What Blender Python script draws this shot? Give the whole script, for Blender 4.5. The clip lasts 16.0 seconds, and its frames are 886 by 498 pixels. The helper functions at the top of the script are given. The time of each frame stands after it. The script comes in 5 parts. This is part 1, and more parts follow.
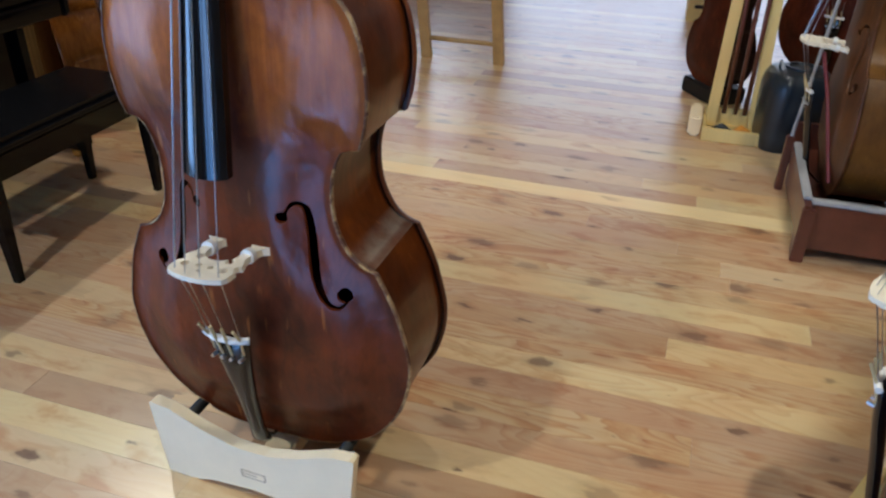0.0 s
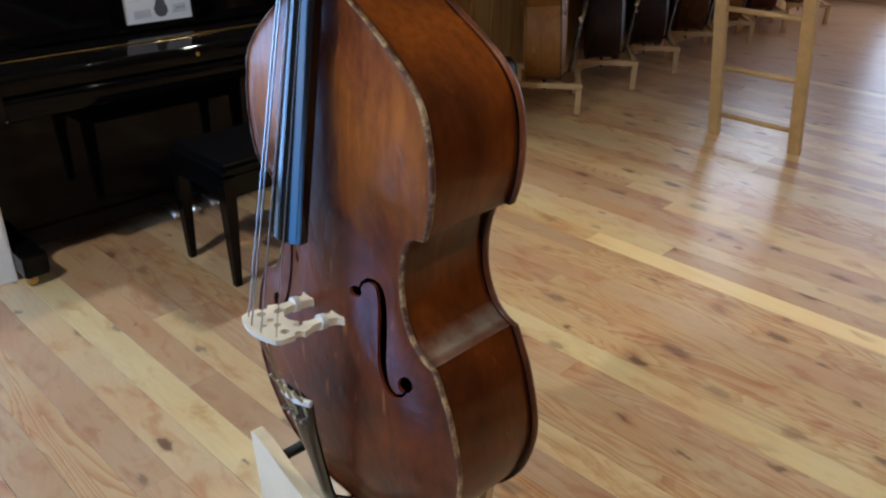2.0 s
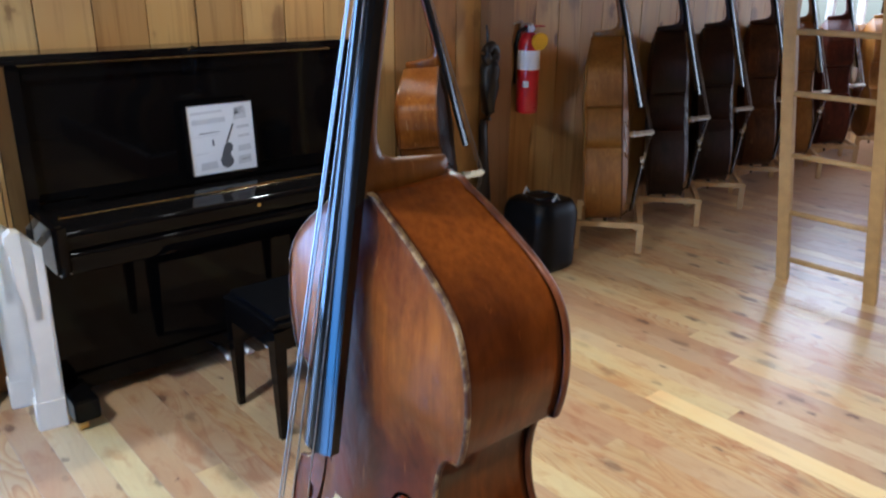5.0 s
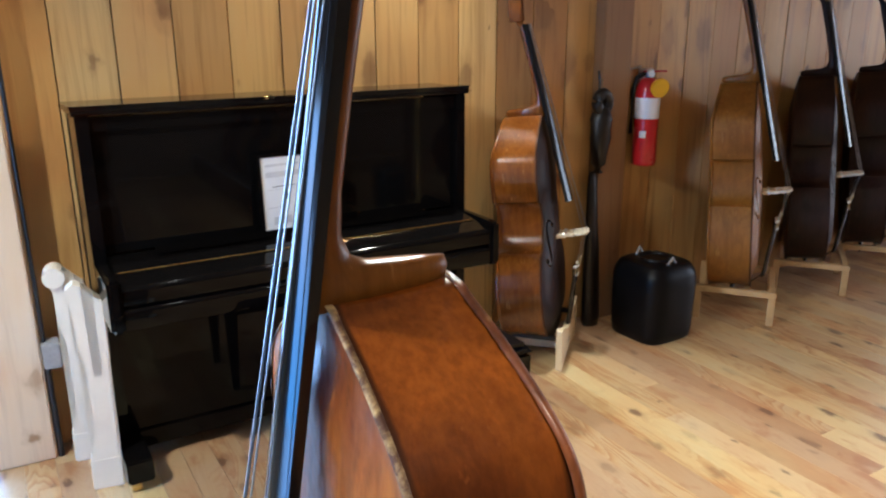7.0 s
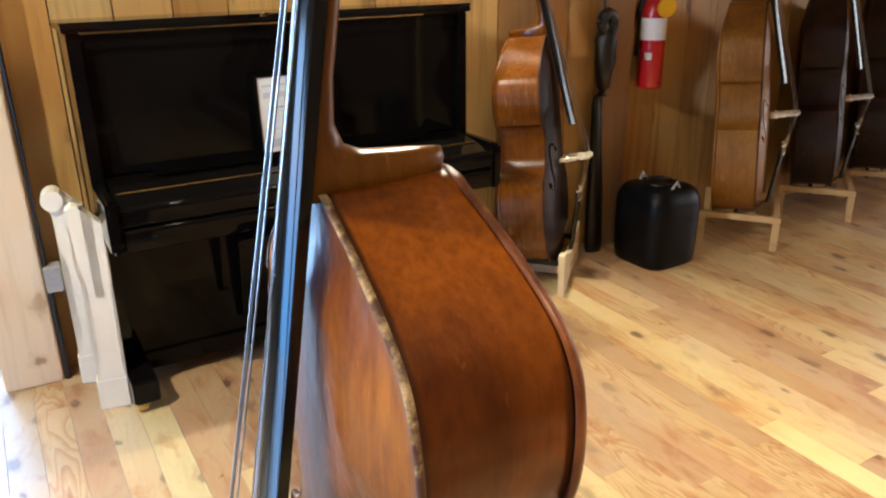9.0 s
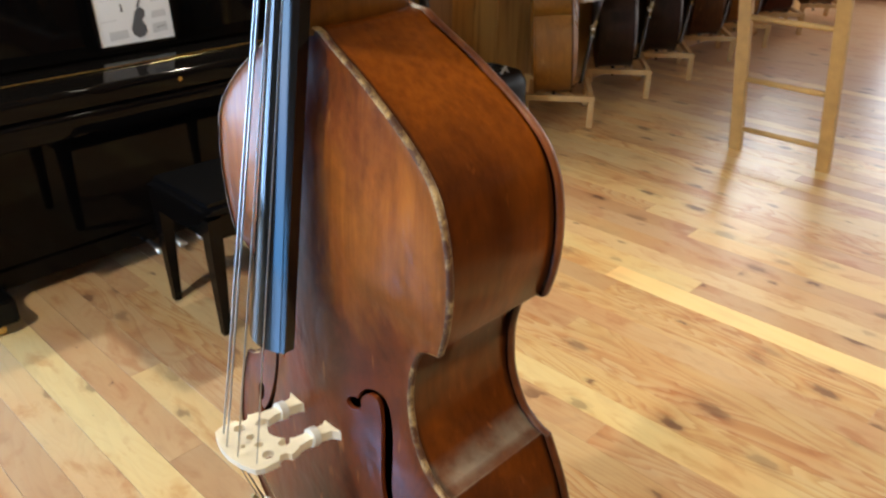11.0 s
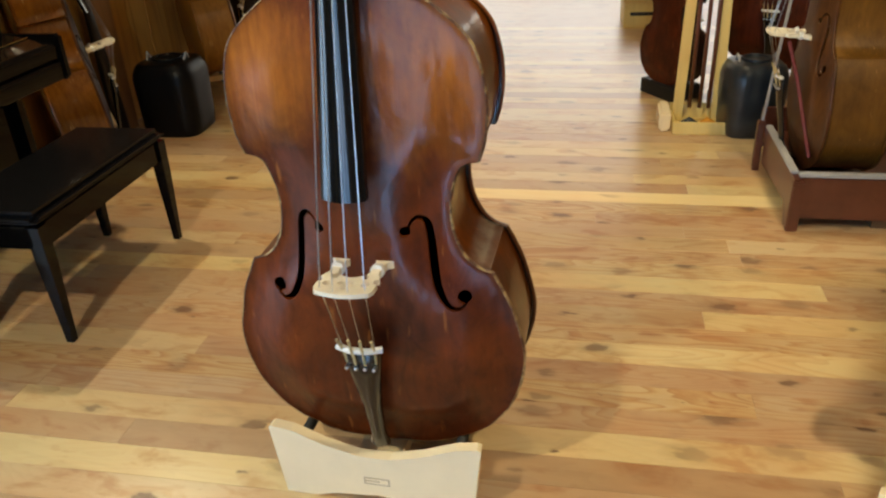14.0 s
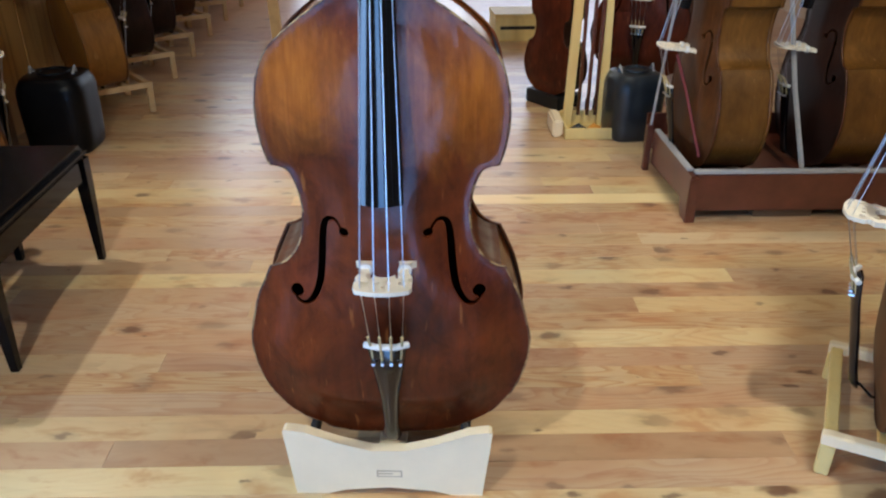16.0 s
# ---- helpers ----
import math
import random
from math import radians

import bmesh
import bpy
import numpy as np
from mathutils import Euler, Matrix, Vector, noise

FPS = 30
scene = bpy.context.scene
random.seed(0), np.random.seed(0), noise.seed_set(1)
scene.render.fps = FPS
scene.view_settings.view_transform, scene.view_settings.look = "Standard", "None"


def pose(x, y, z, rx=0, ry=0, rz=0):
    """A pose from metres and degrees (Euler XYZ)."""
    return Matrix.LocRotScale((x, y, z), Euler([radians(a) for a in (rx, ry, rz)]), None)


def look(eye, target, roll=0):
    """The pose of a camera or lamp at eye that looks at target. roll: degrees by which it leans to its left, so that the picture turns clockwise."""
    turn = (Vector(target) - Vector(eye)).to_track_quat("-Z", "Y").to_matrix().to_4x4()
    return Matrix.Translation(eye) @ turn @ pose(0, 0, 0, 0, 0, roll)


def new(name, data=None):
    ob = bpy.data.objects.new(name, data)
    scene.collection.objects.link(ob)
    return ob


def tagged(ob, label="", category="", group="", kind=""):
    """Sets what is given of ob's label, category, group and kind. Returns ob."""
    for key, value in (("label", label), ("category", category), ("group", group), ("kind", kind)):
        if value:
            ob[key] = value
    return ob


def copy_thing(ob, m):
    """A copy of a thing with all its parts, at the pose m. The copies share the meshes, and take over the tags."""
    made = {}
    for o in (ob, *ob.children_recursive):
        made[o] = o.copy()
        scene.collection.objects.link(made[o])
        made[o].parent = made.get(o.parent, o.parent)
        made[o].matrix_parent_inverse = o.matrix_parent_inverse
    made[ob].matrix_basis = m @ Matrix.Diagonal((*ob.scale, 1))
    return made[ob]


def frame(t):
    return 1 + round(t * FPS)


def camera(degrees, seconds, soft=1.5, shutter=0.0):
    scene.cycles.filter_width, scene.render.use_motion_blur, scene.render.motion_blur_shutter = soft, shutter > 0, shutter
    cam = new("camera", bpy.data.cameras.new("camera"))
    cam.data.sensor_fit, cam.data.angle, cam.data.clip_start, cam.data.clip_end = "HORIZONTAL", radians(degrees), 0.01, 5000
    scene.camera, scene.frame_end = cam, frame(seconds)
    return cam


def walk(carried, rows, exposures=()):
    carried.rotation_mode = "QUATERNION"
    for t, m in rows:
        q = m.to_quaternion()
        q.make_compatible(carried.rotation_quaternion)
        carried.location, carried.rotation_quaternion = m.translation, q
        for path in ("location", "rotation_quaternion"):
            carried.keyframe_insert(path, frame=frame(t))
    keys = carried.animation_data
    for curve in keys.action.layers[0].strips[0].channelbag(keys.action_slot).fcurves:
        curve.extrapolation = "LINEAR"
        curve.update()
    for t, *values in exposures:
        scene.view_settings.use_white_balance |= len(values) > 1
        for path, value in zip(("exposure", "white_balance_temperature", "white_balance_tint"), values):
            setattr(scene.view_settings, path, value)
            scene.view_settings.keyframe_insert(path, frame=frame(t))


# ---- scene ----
cam = camera(59.4, 16.0, soft=2.2, shutter=0.4)
PATH = [
    (0, (0.289, 0.314, 1.387), (-0.305, 1.941, 0.387), 1.2),
    (0.5, (0.371, 0.443, 1.407), (-0.365, 2.024, 0.427), 1.8),
    (1, (0.436, 0.558, 1.408), (-0.573, 2.005, 0.465), 0.5),
    (1.5, (0.535, 0.642, 1.413), (-0.659, 1.944, 0.477), 1.8),
    (2, (0.558, 0.673, 1.425), (-0.726, 1.907, 0.515), 1.0),
    (2.5, (0.564, 0.675, 1.416), (-0.748, 1.877, 0.502), 1.4),
    (3, (0.569, 0.673, 1.414), (-0.748, 1.866, 0.497), 1.6),
    (3.5, (0.567, 0.674, 1.417), (-0.739, 1.892, 0.517), 0.5),
    (4, (0.566, 0.67, 1.458), (-0.771, 1.882, 0.595), -0.1),
    (4.5, (0.54, 0.691, 1.519), (-0.883, 1.907, 0.815), 0.2),
    (5, (0.496, 0.780, 1.564), (-0.985, 1.965, 0.903), 0.5),
    (5.2, (0.461, 0.840, 1.571), (-1.039, 2.024, 0.948), 0.1),
    (7.5, (0.351, 1.145, 1.582), (-1.347, 1.989, 0.990), 0.0),
    (8, (0.348, 1.146, 1.547), (-1.343, 1.967, 0.902), -0.8),
    (8.2, (0.347, 1.148, 1.535), (-1.333, 1.965, 0.858), -1.3),
    (10.3, (0.372, 1.019, 1.486), (-1.143, 2.037, 0.674), 1.5),
    (10.5, (0.346, 0.974, 1.465), (-1.113, 2.057, 0.633), 0.9),
    (11, (0.322, 0.864, 1.445), (-0.961, 2.093, 0.526), 0.5),
    (11.5, (0.321, 0.756, 1.434), (-0.867, 2.055, 0.484), 2.4),
    (12, (0.32, 0.609, 1.407), (-0.813, 1.921, 0.411), -1.4),
    (12.5, (0.27, 0.469, 1.418), (-0.681, 1.92, 0.423), 0.6),
    (13, (0.15, 0.338, 1.406), (-0.537, 1.943, 0.431), -1.9),
    (13.5, (0.08, 0.197, 1.412), (-0.445, 1.894, 0.493), -0.4),
    (14, (-0.011, 0.058, 1.422), (-0.443, 1.768, 0.479), -3.0),
    (14.5, (-0.124, -0.024, 1.449), (-0.416, 1.721, 0.517), -0.5),
    (15, (-0.252, -0.074, 1.462), (-0.318, 1.707, 0.554), -0.5),
    (15.5, (-0.342, -0.104, 1.467), (-0.365, 1.671, 0.545), -0.2),
    (16, (-0.369, -0.113, 1.467), (-0.401, 1.659, 0.54), 0.1),
]
walk(cam, [(t, look(eye, target, roll)) for t, eye, target, roll in PATH],
     [(0, 0.05, 5550, 10), (1.5, 0.08, 5680, 10), (3.0, 0.14, 5350, 10), (4.0, 0.24, 5320, 10), (5.2, 0.76, 5150, 10), (7.4, 1.12, 5850, 10), (8.2, 1.17, 6550, 10), (10.6, 0.94, 6500, 8), (12.5, 0.25, 8000, 6), (14.3, 0.24, 8000, 6), (15.4, 0.27, 6700, 9), (16, 0.28, 5800, 10)])

# ---- light ----
ROOM = pose(0, 0, 0, 0, 0, 2.5)          # the building stands turned by 2.5 degrees against the piano
SUN_UP, SUN_ROUND = 36, 180

world = bpy.data.worlds.new("world")
scene.world = world
world.use_nodes = True
wn = world.node_tree.nodes
sky = wn.new("ShaderNodeTexSky")
sky.sky_type = "NISHITA"
sky.sun_disc = False
sky.sun_elevation, sky.sun_rotation = radians(SUN_UP), radians(SUN_ROUND)
wn["Background"].inputs["Strength"].default_value = 0.14
world.node_tree.links.new(sky.outputs[0], wn["Background"].inputs["Color"])
scene.view_settings.exposure = 0.0


def area(name, m, sx, sy, watts, colour):
    lamp = bpy.data.lights.new(name, "AREA")
    lamp.shape, lamp.size, lamp.size_y, lamp.energy, lamp.color = "RECTANGLE", sx, sy, watts, colour
    ob = new(name, lamp)
    ob.matrix_world = m
    return ob


def spot(name, eye, target, watts, colour, angle=95, radius=0.05):
    lamp = bpy.data.lights.new(name, "SPOT")
    lamp.energy, lamp.color, lamp.spot_size, lamp.spot_blend, lamp.shadow_soft_size = watts, colour, radians(angle), 0.6, radius
    ob = new(name, lamp)
    ob.matrix_world = ROOM @ look(eye, target)
    return ob


DAY, WARM = (0.20, 0.49, 1.0), (1.0, 0.92, 0.72)
# daylight: the doorway beside the piano, the window behind the camera, the windows of the far end
area("doorway_daylight", ROOM @ look((-3.70, 0.10, 1.15), (0.0, 0.30, 0.9)), 1.5, 2.1, 76, (0.33, 0.58, 1.0))
area("near_window_daylight", ROOM @ look((-0.65, -2.52, 1.02), (-0.65, 2.0, 1.02)), 1.5, 2.0, 52, (0.10, 0.42, 1.0))
area("far_window_daylight", ROOM @ look((0.3, 10.35, 1.45), (0.3, 4.0, 1.2)), 4.6, 2.1, 56, (0.95, 0.92, 0.95))
area("left_window_daylight", ROOM @ look((-2.775, 8.585, 1.74), (0.0, 7.6, 0.2)), 2.0, 1.1, 40, (0.92, 0.95, 1.0))
# the sun falls through the glazed doorway on to the floor behind the camera
sun_lamp = bpy.data.lights.new("sun", "SUN")
sun_lamp.energy, sun_lamp.angle, sun_lamp.color = 13.0, radians(0.6), (0.17, 0.44, 1.0)
new("sun", sun_lamp).matrix_world = ROOM @ look((0, -8 * math.cos(radians(SUN_UP)), 8 * math.sin(radians(SUN_UP))), (0, 0, 0))
# warm track lamps under the ceiling
spot("track_lamp_light", (-2.46, 3.12, 2.72), (-1.2, 1.7, 0), 104, WARM, 100)
spot("track_lamp_light", (-1.25, -0.05, 2.72), (-0.9, 1.7, 0), 135, WARM, 102)
spot("track_lamp_light", (0.9, 1.2, 2.72), (0.9, 2.7, 0.1), 130, WARM, 98)
spot("track_lamp_light", (-1.25, 1.95, 2.72), (-2.3, 1.8, 0.8), 5, WARM, 100)
spot("track_lamp_light", (-1.25, 2.55, 2.72), (-2.3, 2.3, 0.8), 5, WARM, 100)
spot("track_lamp_light", (0.4, 3.6, 2.72), (0.5, 4.0, 0), 70, WARM, 90)


# ---- materials ----
def nodes_of(name):
    m = bpy.data.materials.new(name)
    m.use_nodes = True
    return m, m.node_tree.nodes, m.node_tree.links, m.node_tree.nodes["Principled BSDF"]


def ramp(n, stops):
    r = n.new("ShaderNodeValToRGB")
    e = r.color_ramp.elements
    while len(e) < len(stops):
        e.new(0.5)
    for k, (p, c) in zip(e, stops):
        k.position, k.color = p, (*c, 1)
    return r


def mixer(n, l, a, b, fac, blend="MIX"):
    x = n.new("ShaderNodeMix")
    x.data_type, x.blend_type = "RGBA", blend
    for sock, v in ((x.inputs[0], fac), (x.inputs[6], a), (x.inputs[7], b)):
        if hasattr(v, "is_output"):
            l.new(v, sock)
        elif isinstance(v, tuple):
            sock.default_value = (*v, 1)
        else:
            sock.default_value = v
    return x.outputs[2]


def coords(n, l, space, scale, turn=(0, 0, 0), spread=0.0):
    """Texture coordinates; spread shifts them by the object's own random number."""
    if space == "World":
        src = n.new("ShaderNodeNewGeometry").outputs["Position"]
    else:
        src = n.new("ShaderNodeTexCoord").outputs[space]
    if spread:
        info = n.new("ShaderNodeObjectInfo")
        mul = n.new("ShaderNodeMath")
        mul.operation = "MULTIPLY"
        mul.inputs[1].default_value = spread
        l.new(info.outputs["Random"], mul.inputs[0])
        add = n.new("ShaderNodeVectorMath")
        l.new(src, add.inputs[0])
        l.new(mul.outputs[0], add.inputs[1])
        src = add.outputs[0]
    mp = n.new("ShaderNodeMapping")
    mp.inputs["Scale"].default_value = scale
    mp.inputs["Rotation"].default_value = [radians(a) for a in turn]
    l.new(src, mp.inputs["Vector"])
    return mp.outputs[0]


def noise_at(n, l, vec, scale, detail=4, rough=0.55, distort=0.0):
    t = n.new("ShaderNodeTexNoise")
    t.inputs["Scale"].default_value, t.inputs["Detail"].default_value = scale, detail
    t.inputs["Roughness"].default_value, t.inputs["Distortion"].default_value = rough, distort
    l.new(vec, t.inputs["Vector"])
    return t.outputs["Fac"]


def bump_in(n, l, bsdf, height, strength, distance=0.002):
    b = n.new("ShaderNodeBump")
    b.inputs["Strength"].default_value, b.inputs["Distance"].default_value = strength, distance
    l.new(height, b.inputs["Height"])
    l.new(b.outputs[0], bsdf.inputs["Normal"])


def spread_rough(n, l, bsdf, fac, lo, hi):
    mr = n.new("ShaderNodeMapRange")
    mr.inputs["To Min"].default_value, mr.inputs["To Max"].default_value = lo, hi
    l.new(fac, mr.inputs["Value"])
    l.new(mr.outputs[0], bsdf.inputs["Roughness"])


def knotty(name, along, tints, knot, grain=0.5, rough=(0.35, 0.5), knot_scale=(1.0, 1.0, 1.0), knot_size=0.16, space="World", spread=37.0, coat=0.0, turn=(0, 0, 0), swirl=0.0, lines=(26.0, 1.3)):
    """Softwood with long grain, board-to-board tints and scattered dark knots. along: the axis of the grain."""
    m, n, l, b = nodes_of(name)
    st = [lines[0]] * 3
    st["xyz".index(along)] = lines[1]
    v = coords(n, l, space, st, turn, spread)
    g = noise_at(n, l, v, 1.0, 6, 0.62, 1.2 if swirl else 0.6)
    info = n.new("ShaderNodeObjectInfo")
    tint = ramp(n, [(i / (len(tints) - 1), c) for i, c in enumerate(tints)])
    l.new(info.outputs["Random"], tint.inputs[0])
    streak = ramp(n, [(0.30, (1 - 0.55 * grain, 1 - 0.68 * grain, 1 - 0.8 * grain)), (0.50, (1, 1, 1)), (0.72, (1.0, 0.96, 0.88))])
    l.new(g, streak.inputs[0])
    col = mixer(n, l, tint.outputs[0], streak.outputs[0], 0.75, "MULTIPLY")
    # broad rosy and yellow drifts
    d = noise_at(n, l, coords(n, l, space, (2.2, 2.2, 2.2), turn, spread), 1.0, 2)
    drift = ramp(n, [(0.32, (0.94, 0.74, 0.62)), (0.48, (1.0, 0.93, 0.84)), (0.64, (1.0, 1.0, 1.0))])
    l.new(d, drift.inputs[0])
    col = mixer(n, l, col, drift.outputs[0], 0.7, "MULTIPLY")
    if swirl:
        # flame figure where the saw cut across the rings: nested contours drawn out along the board
        hills = noise_at(n, l, coords(n, l, space, (1.0, 6.0, 1.0), turn, spread), 1.0, 3.5, 0.42, 0.5)
        rings = n.new("ShaderNodeMath")
        rings.operation = "MULTIPLY"
        rings.inputs[1].default_value = 19.0
        l.new(hills, rings.inputs[0])
        saw = n.new("ShaderNodeMath")
        saw.operation = "FRACT"
        l.new(rings.outputs[0], saw.inputs[0])
        flame = ramp(n, [(0.0, (1, 1, 1)), (0.45, (1.0, 0.93, 0.84)), (0.82, (0.84, 0.60, 0.42)), (0.93, (0.72, 0.47, 0.32)), (1.0, (1, 1, 1))])
        l.new(saw.outputs[0], flame.inputs[0])
        where = ramp(n, [(0.45, (0.12, 0.12, 0.12)), (0.68, (0.45, 0.45, 0.45)), (0.92, (0.85, 0.85, 0.85))])
        flip = n.new("ShaderNodeMath")
        flip.operation = "MULTIPLY"
        flip.inputs[1].default_value = 7.31
        l.new(info.outputs["Random"], flip.inputs[0])
        own = n.new("ShaderNodeMath")
        own.operation = "FRACT"
        l.new(flip.outputs[0], own.inputs[0])
        l.new(own.outputs[0], where.inputs[0])
        col = mixer(n, l, col, flame.outputs[0], where.outputs[0], "MULTIPLY")
        # small rosy and grey stains
        blot = ramp(n, [(0.34, (0.80, 0.60, 0.50)), (0.47, (1, 1, 1)), (0.60, (1, 1, 1)), (0.72, (0.86, 0.84, 0.86))])
        l.new(noise_at(n, l, coords(n, l, space, (5.0, 11.0, 5.0), turn, spread), 1.0, 4, 0.6, 0.5), blot.inputs[0])
        col = mixer(n, l, col, blot.outputs[0], 0.8, "MULTIPLY")
    # knots
    kv = coords(n, l, space, knot_scale, turn, spread)
    wob = n.new("ShaderNodeVectorMath")
    nz = n.new("ShaderNodeTexNoise")
    nz.inputs["Scale"].default_value = 4.5
    l.new(kv, nz.inputs["Vector"])
    wob.operation = "MULTIPLY_ADD"
    wob.inputs[1].default_value = (0.34, 0.34, 0.34)
    l.new(nz.outputs["Color"], wob.inputs[0])
    l.new(kv, wob.inputs[2])
    sep, com = n.new("ShaderNodeSeparateXYZ"), n.new("ShaderNodeCombineXYZ")
    l.new(wob.outputs[0], sep.inputs[0])
    l.new(sep.outputs[0 if along == "x" else 1], com.inputs[0])
    l.new(sep.outputs[1 if along == "x" else 2], com.inputs[1])
    vo = n.new("ShaderNodeTexVoronoi")
    vo.voronoi_dimensions = "2D"
    vo.inputs["Scale"].default_value = 1.0
    l.new(com.outputs[0], vo.inputs["Vector"])
    tone = n.new("ShaderNodeSeparateColor")
    l.new(vo.outputs["Color"], tone.inputs[0])
    size = n.new("ShaderNodeMapRange")
    size.inputs["From Min"].default_value, size.inputs["To Min"].default_value, size.inputs["To Max"].default_value = 0.36, 0.001, 1.7
    l.new(tone.outputs[0], size.inputs["Value"])
    far_off = n.new("ShaderNodeMath")
    far_off.operation = "DIVIDE"
    l.new(vo.outputs["Distance"], far_off.inputs[0])
    l.new(size.outputs[0], far_off.inputs[1])
    halo = ramp(n, [(0.0, (0.95, 0.95, 0.95)), (knot_size * 0.65, (0.85, 0.85, 0.85)), (knot_size, (0.25, 0.25, 0.25)), (knot_size * 1.7, (0, 0, 0))])
    l.new(far_off.outputs[0], halo.inputs[0])
    deep = n.new("ShaderNodeMapRange")
    deep.inputs["To Min"].default_value, deep.inputs["To Max"].default_value = 0.45, 1.0
    l.new(tone.outputs[1], deep.inputs["Value"])
    strength = n.new("ShaderNodeMath")
    strength.operation = "MULTIPLY"
    l.new(deep.outputs[0], strength.inputs[0])
    crowd = ramp(n, [(0.38, (0.15, 0.15, 0.15)), (0.52, (1, 1, 1))])
    l.new(noise_at(n, l, coords(n, l, space, (1.6, 1.6, 1.6), turn, spread), 1.0, 2), crowd.inputs[0])
    thick = n.new("ShaderNodeMath")
    thick.operation = "MULTIPLY"
    l.new(halo.outputs[0], thick.inputs[0])
    l.new(crowd.outputs[0], thick.inputs[1])
    l.new(thick.outputs[0], strength.inputs[1])
    col = mixer(n, l, col, knot, strength.outputs[0])
    l.new(col, b.inputs["Base Color"])
    spread_rough(n, l, b, g, *rough)
    bump_in(n, l, b, g, 0.12)
    b.inputs["Coat Weight"].default_value = coat
    b.inputs["Coat Roughness"].default_value = 0.3
    return m


def plain(name, colour, rough, metal=0.0, vary=0.12, scale=9.0, bump=0.05, coat=0.0, spec=0.5):
    m, n, l, b = nodes_of(name)
    v = coords(n, l, "Object", (1, 1, 1))
    f = noise_at(n, l, v, scale, 5, 0.6)
    f2 = noise_at(n, l, v, scale * 9, 3, 0.6)
    lo = tuple(c * (1 - vary) for c in colour)
    hi = tuple(min(1, c * (1 + vary)) for c in colour)
    r = ramp(n, [(0.3, lo), (0.7, hi)])
    l.new(f, r.inputs[0])
    l.new(r.outputs[0], b.inputs["Base Color"])
    b.inputs["Metallic"].default_value = metal
    b.inputs["Coat Weight"].default_value = coat
    b.inputs["Coat Roughness"].default_value = 0.08
    b.inputs["Specular IOR Level"].default_value = spec
    spread_rough(n, l, b, f, rough * 0.85, min(1.0, rough * 1.2))
    bump_in(n, l, b, f2, bump, 0.001)
    return m


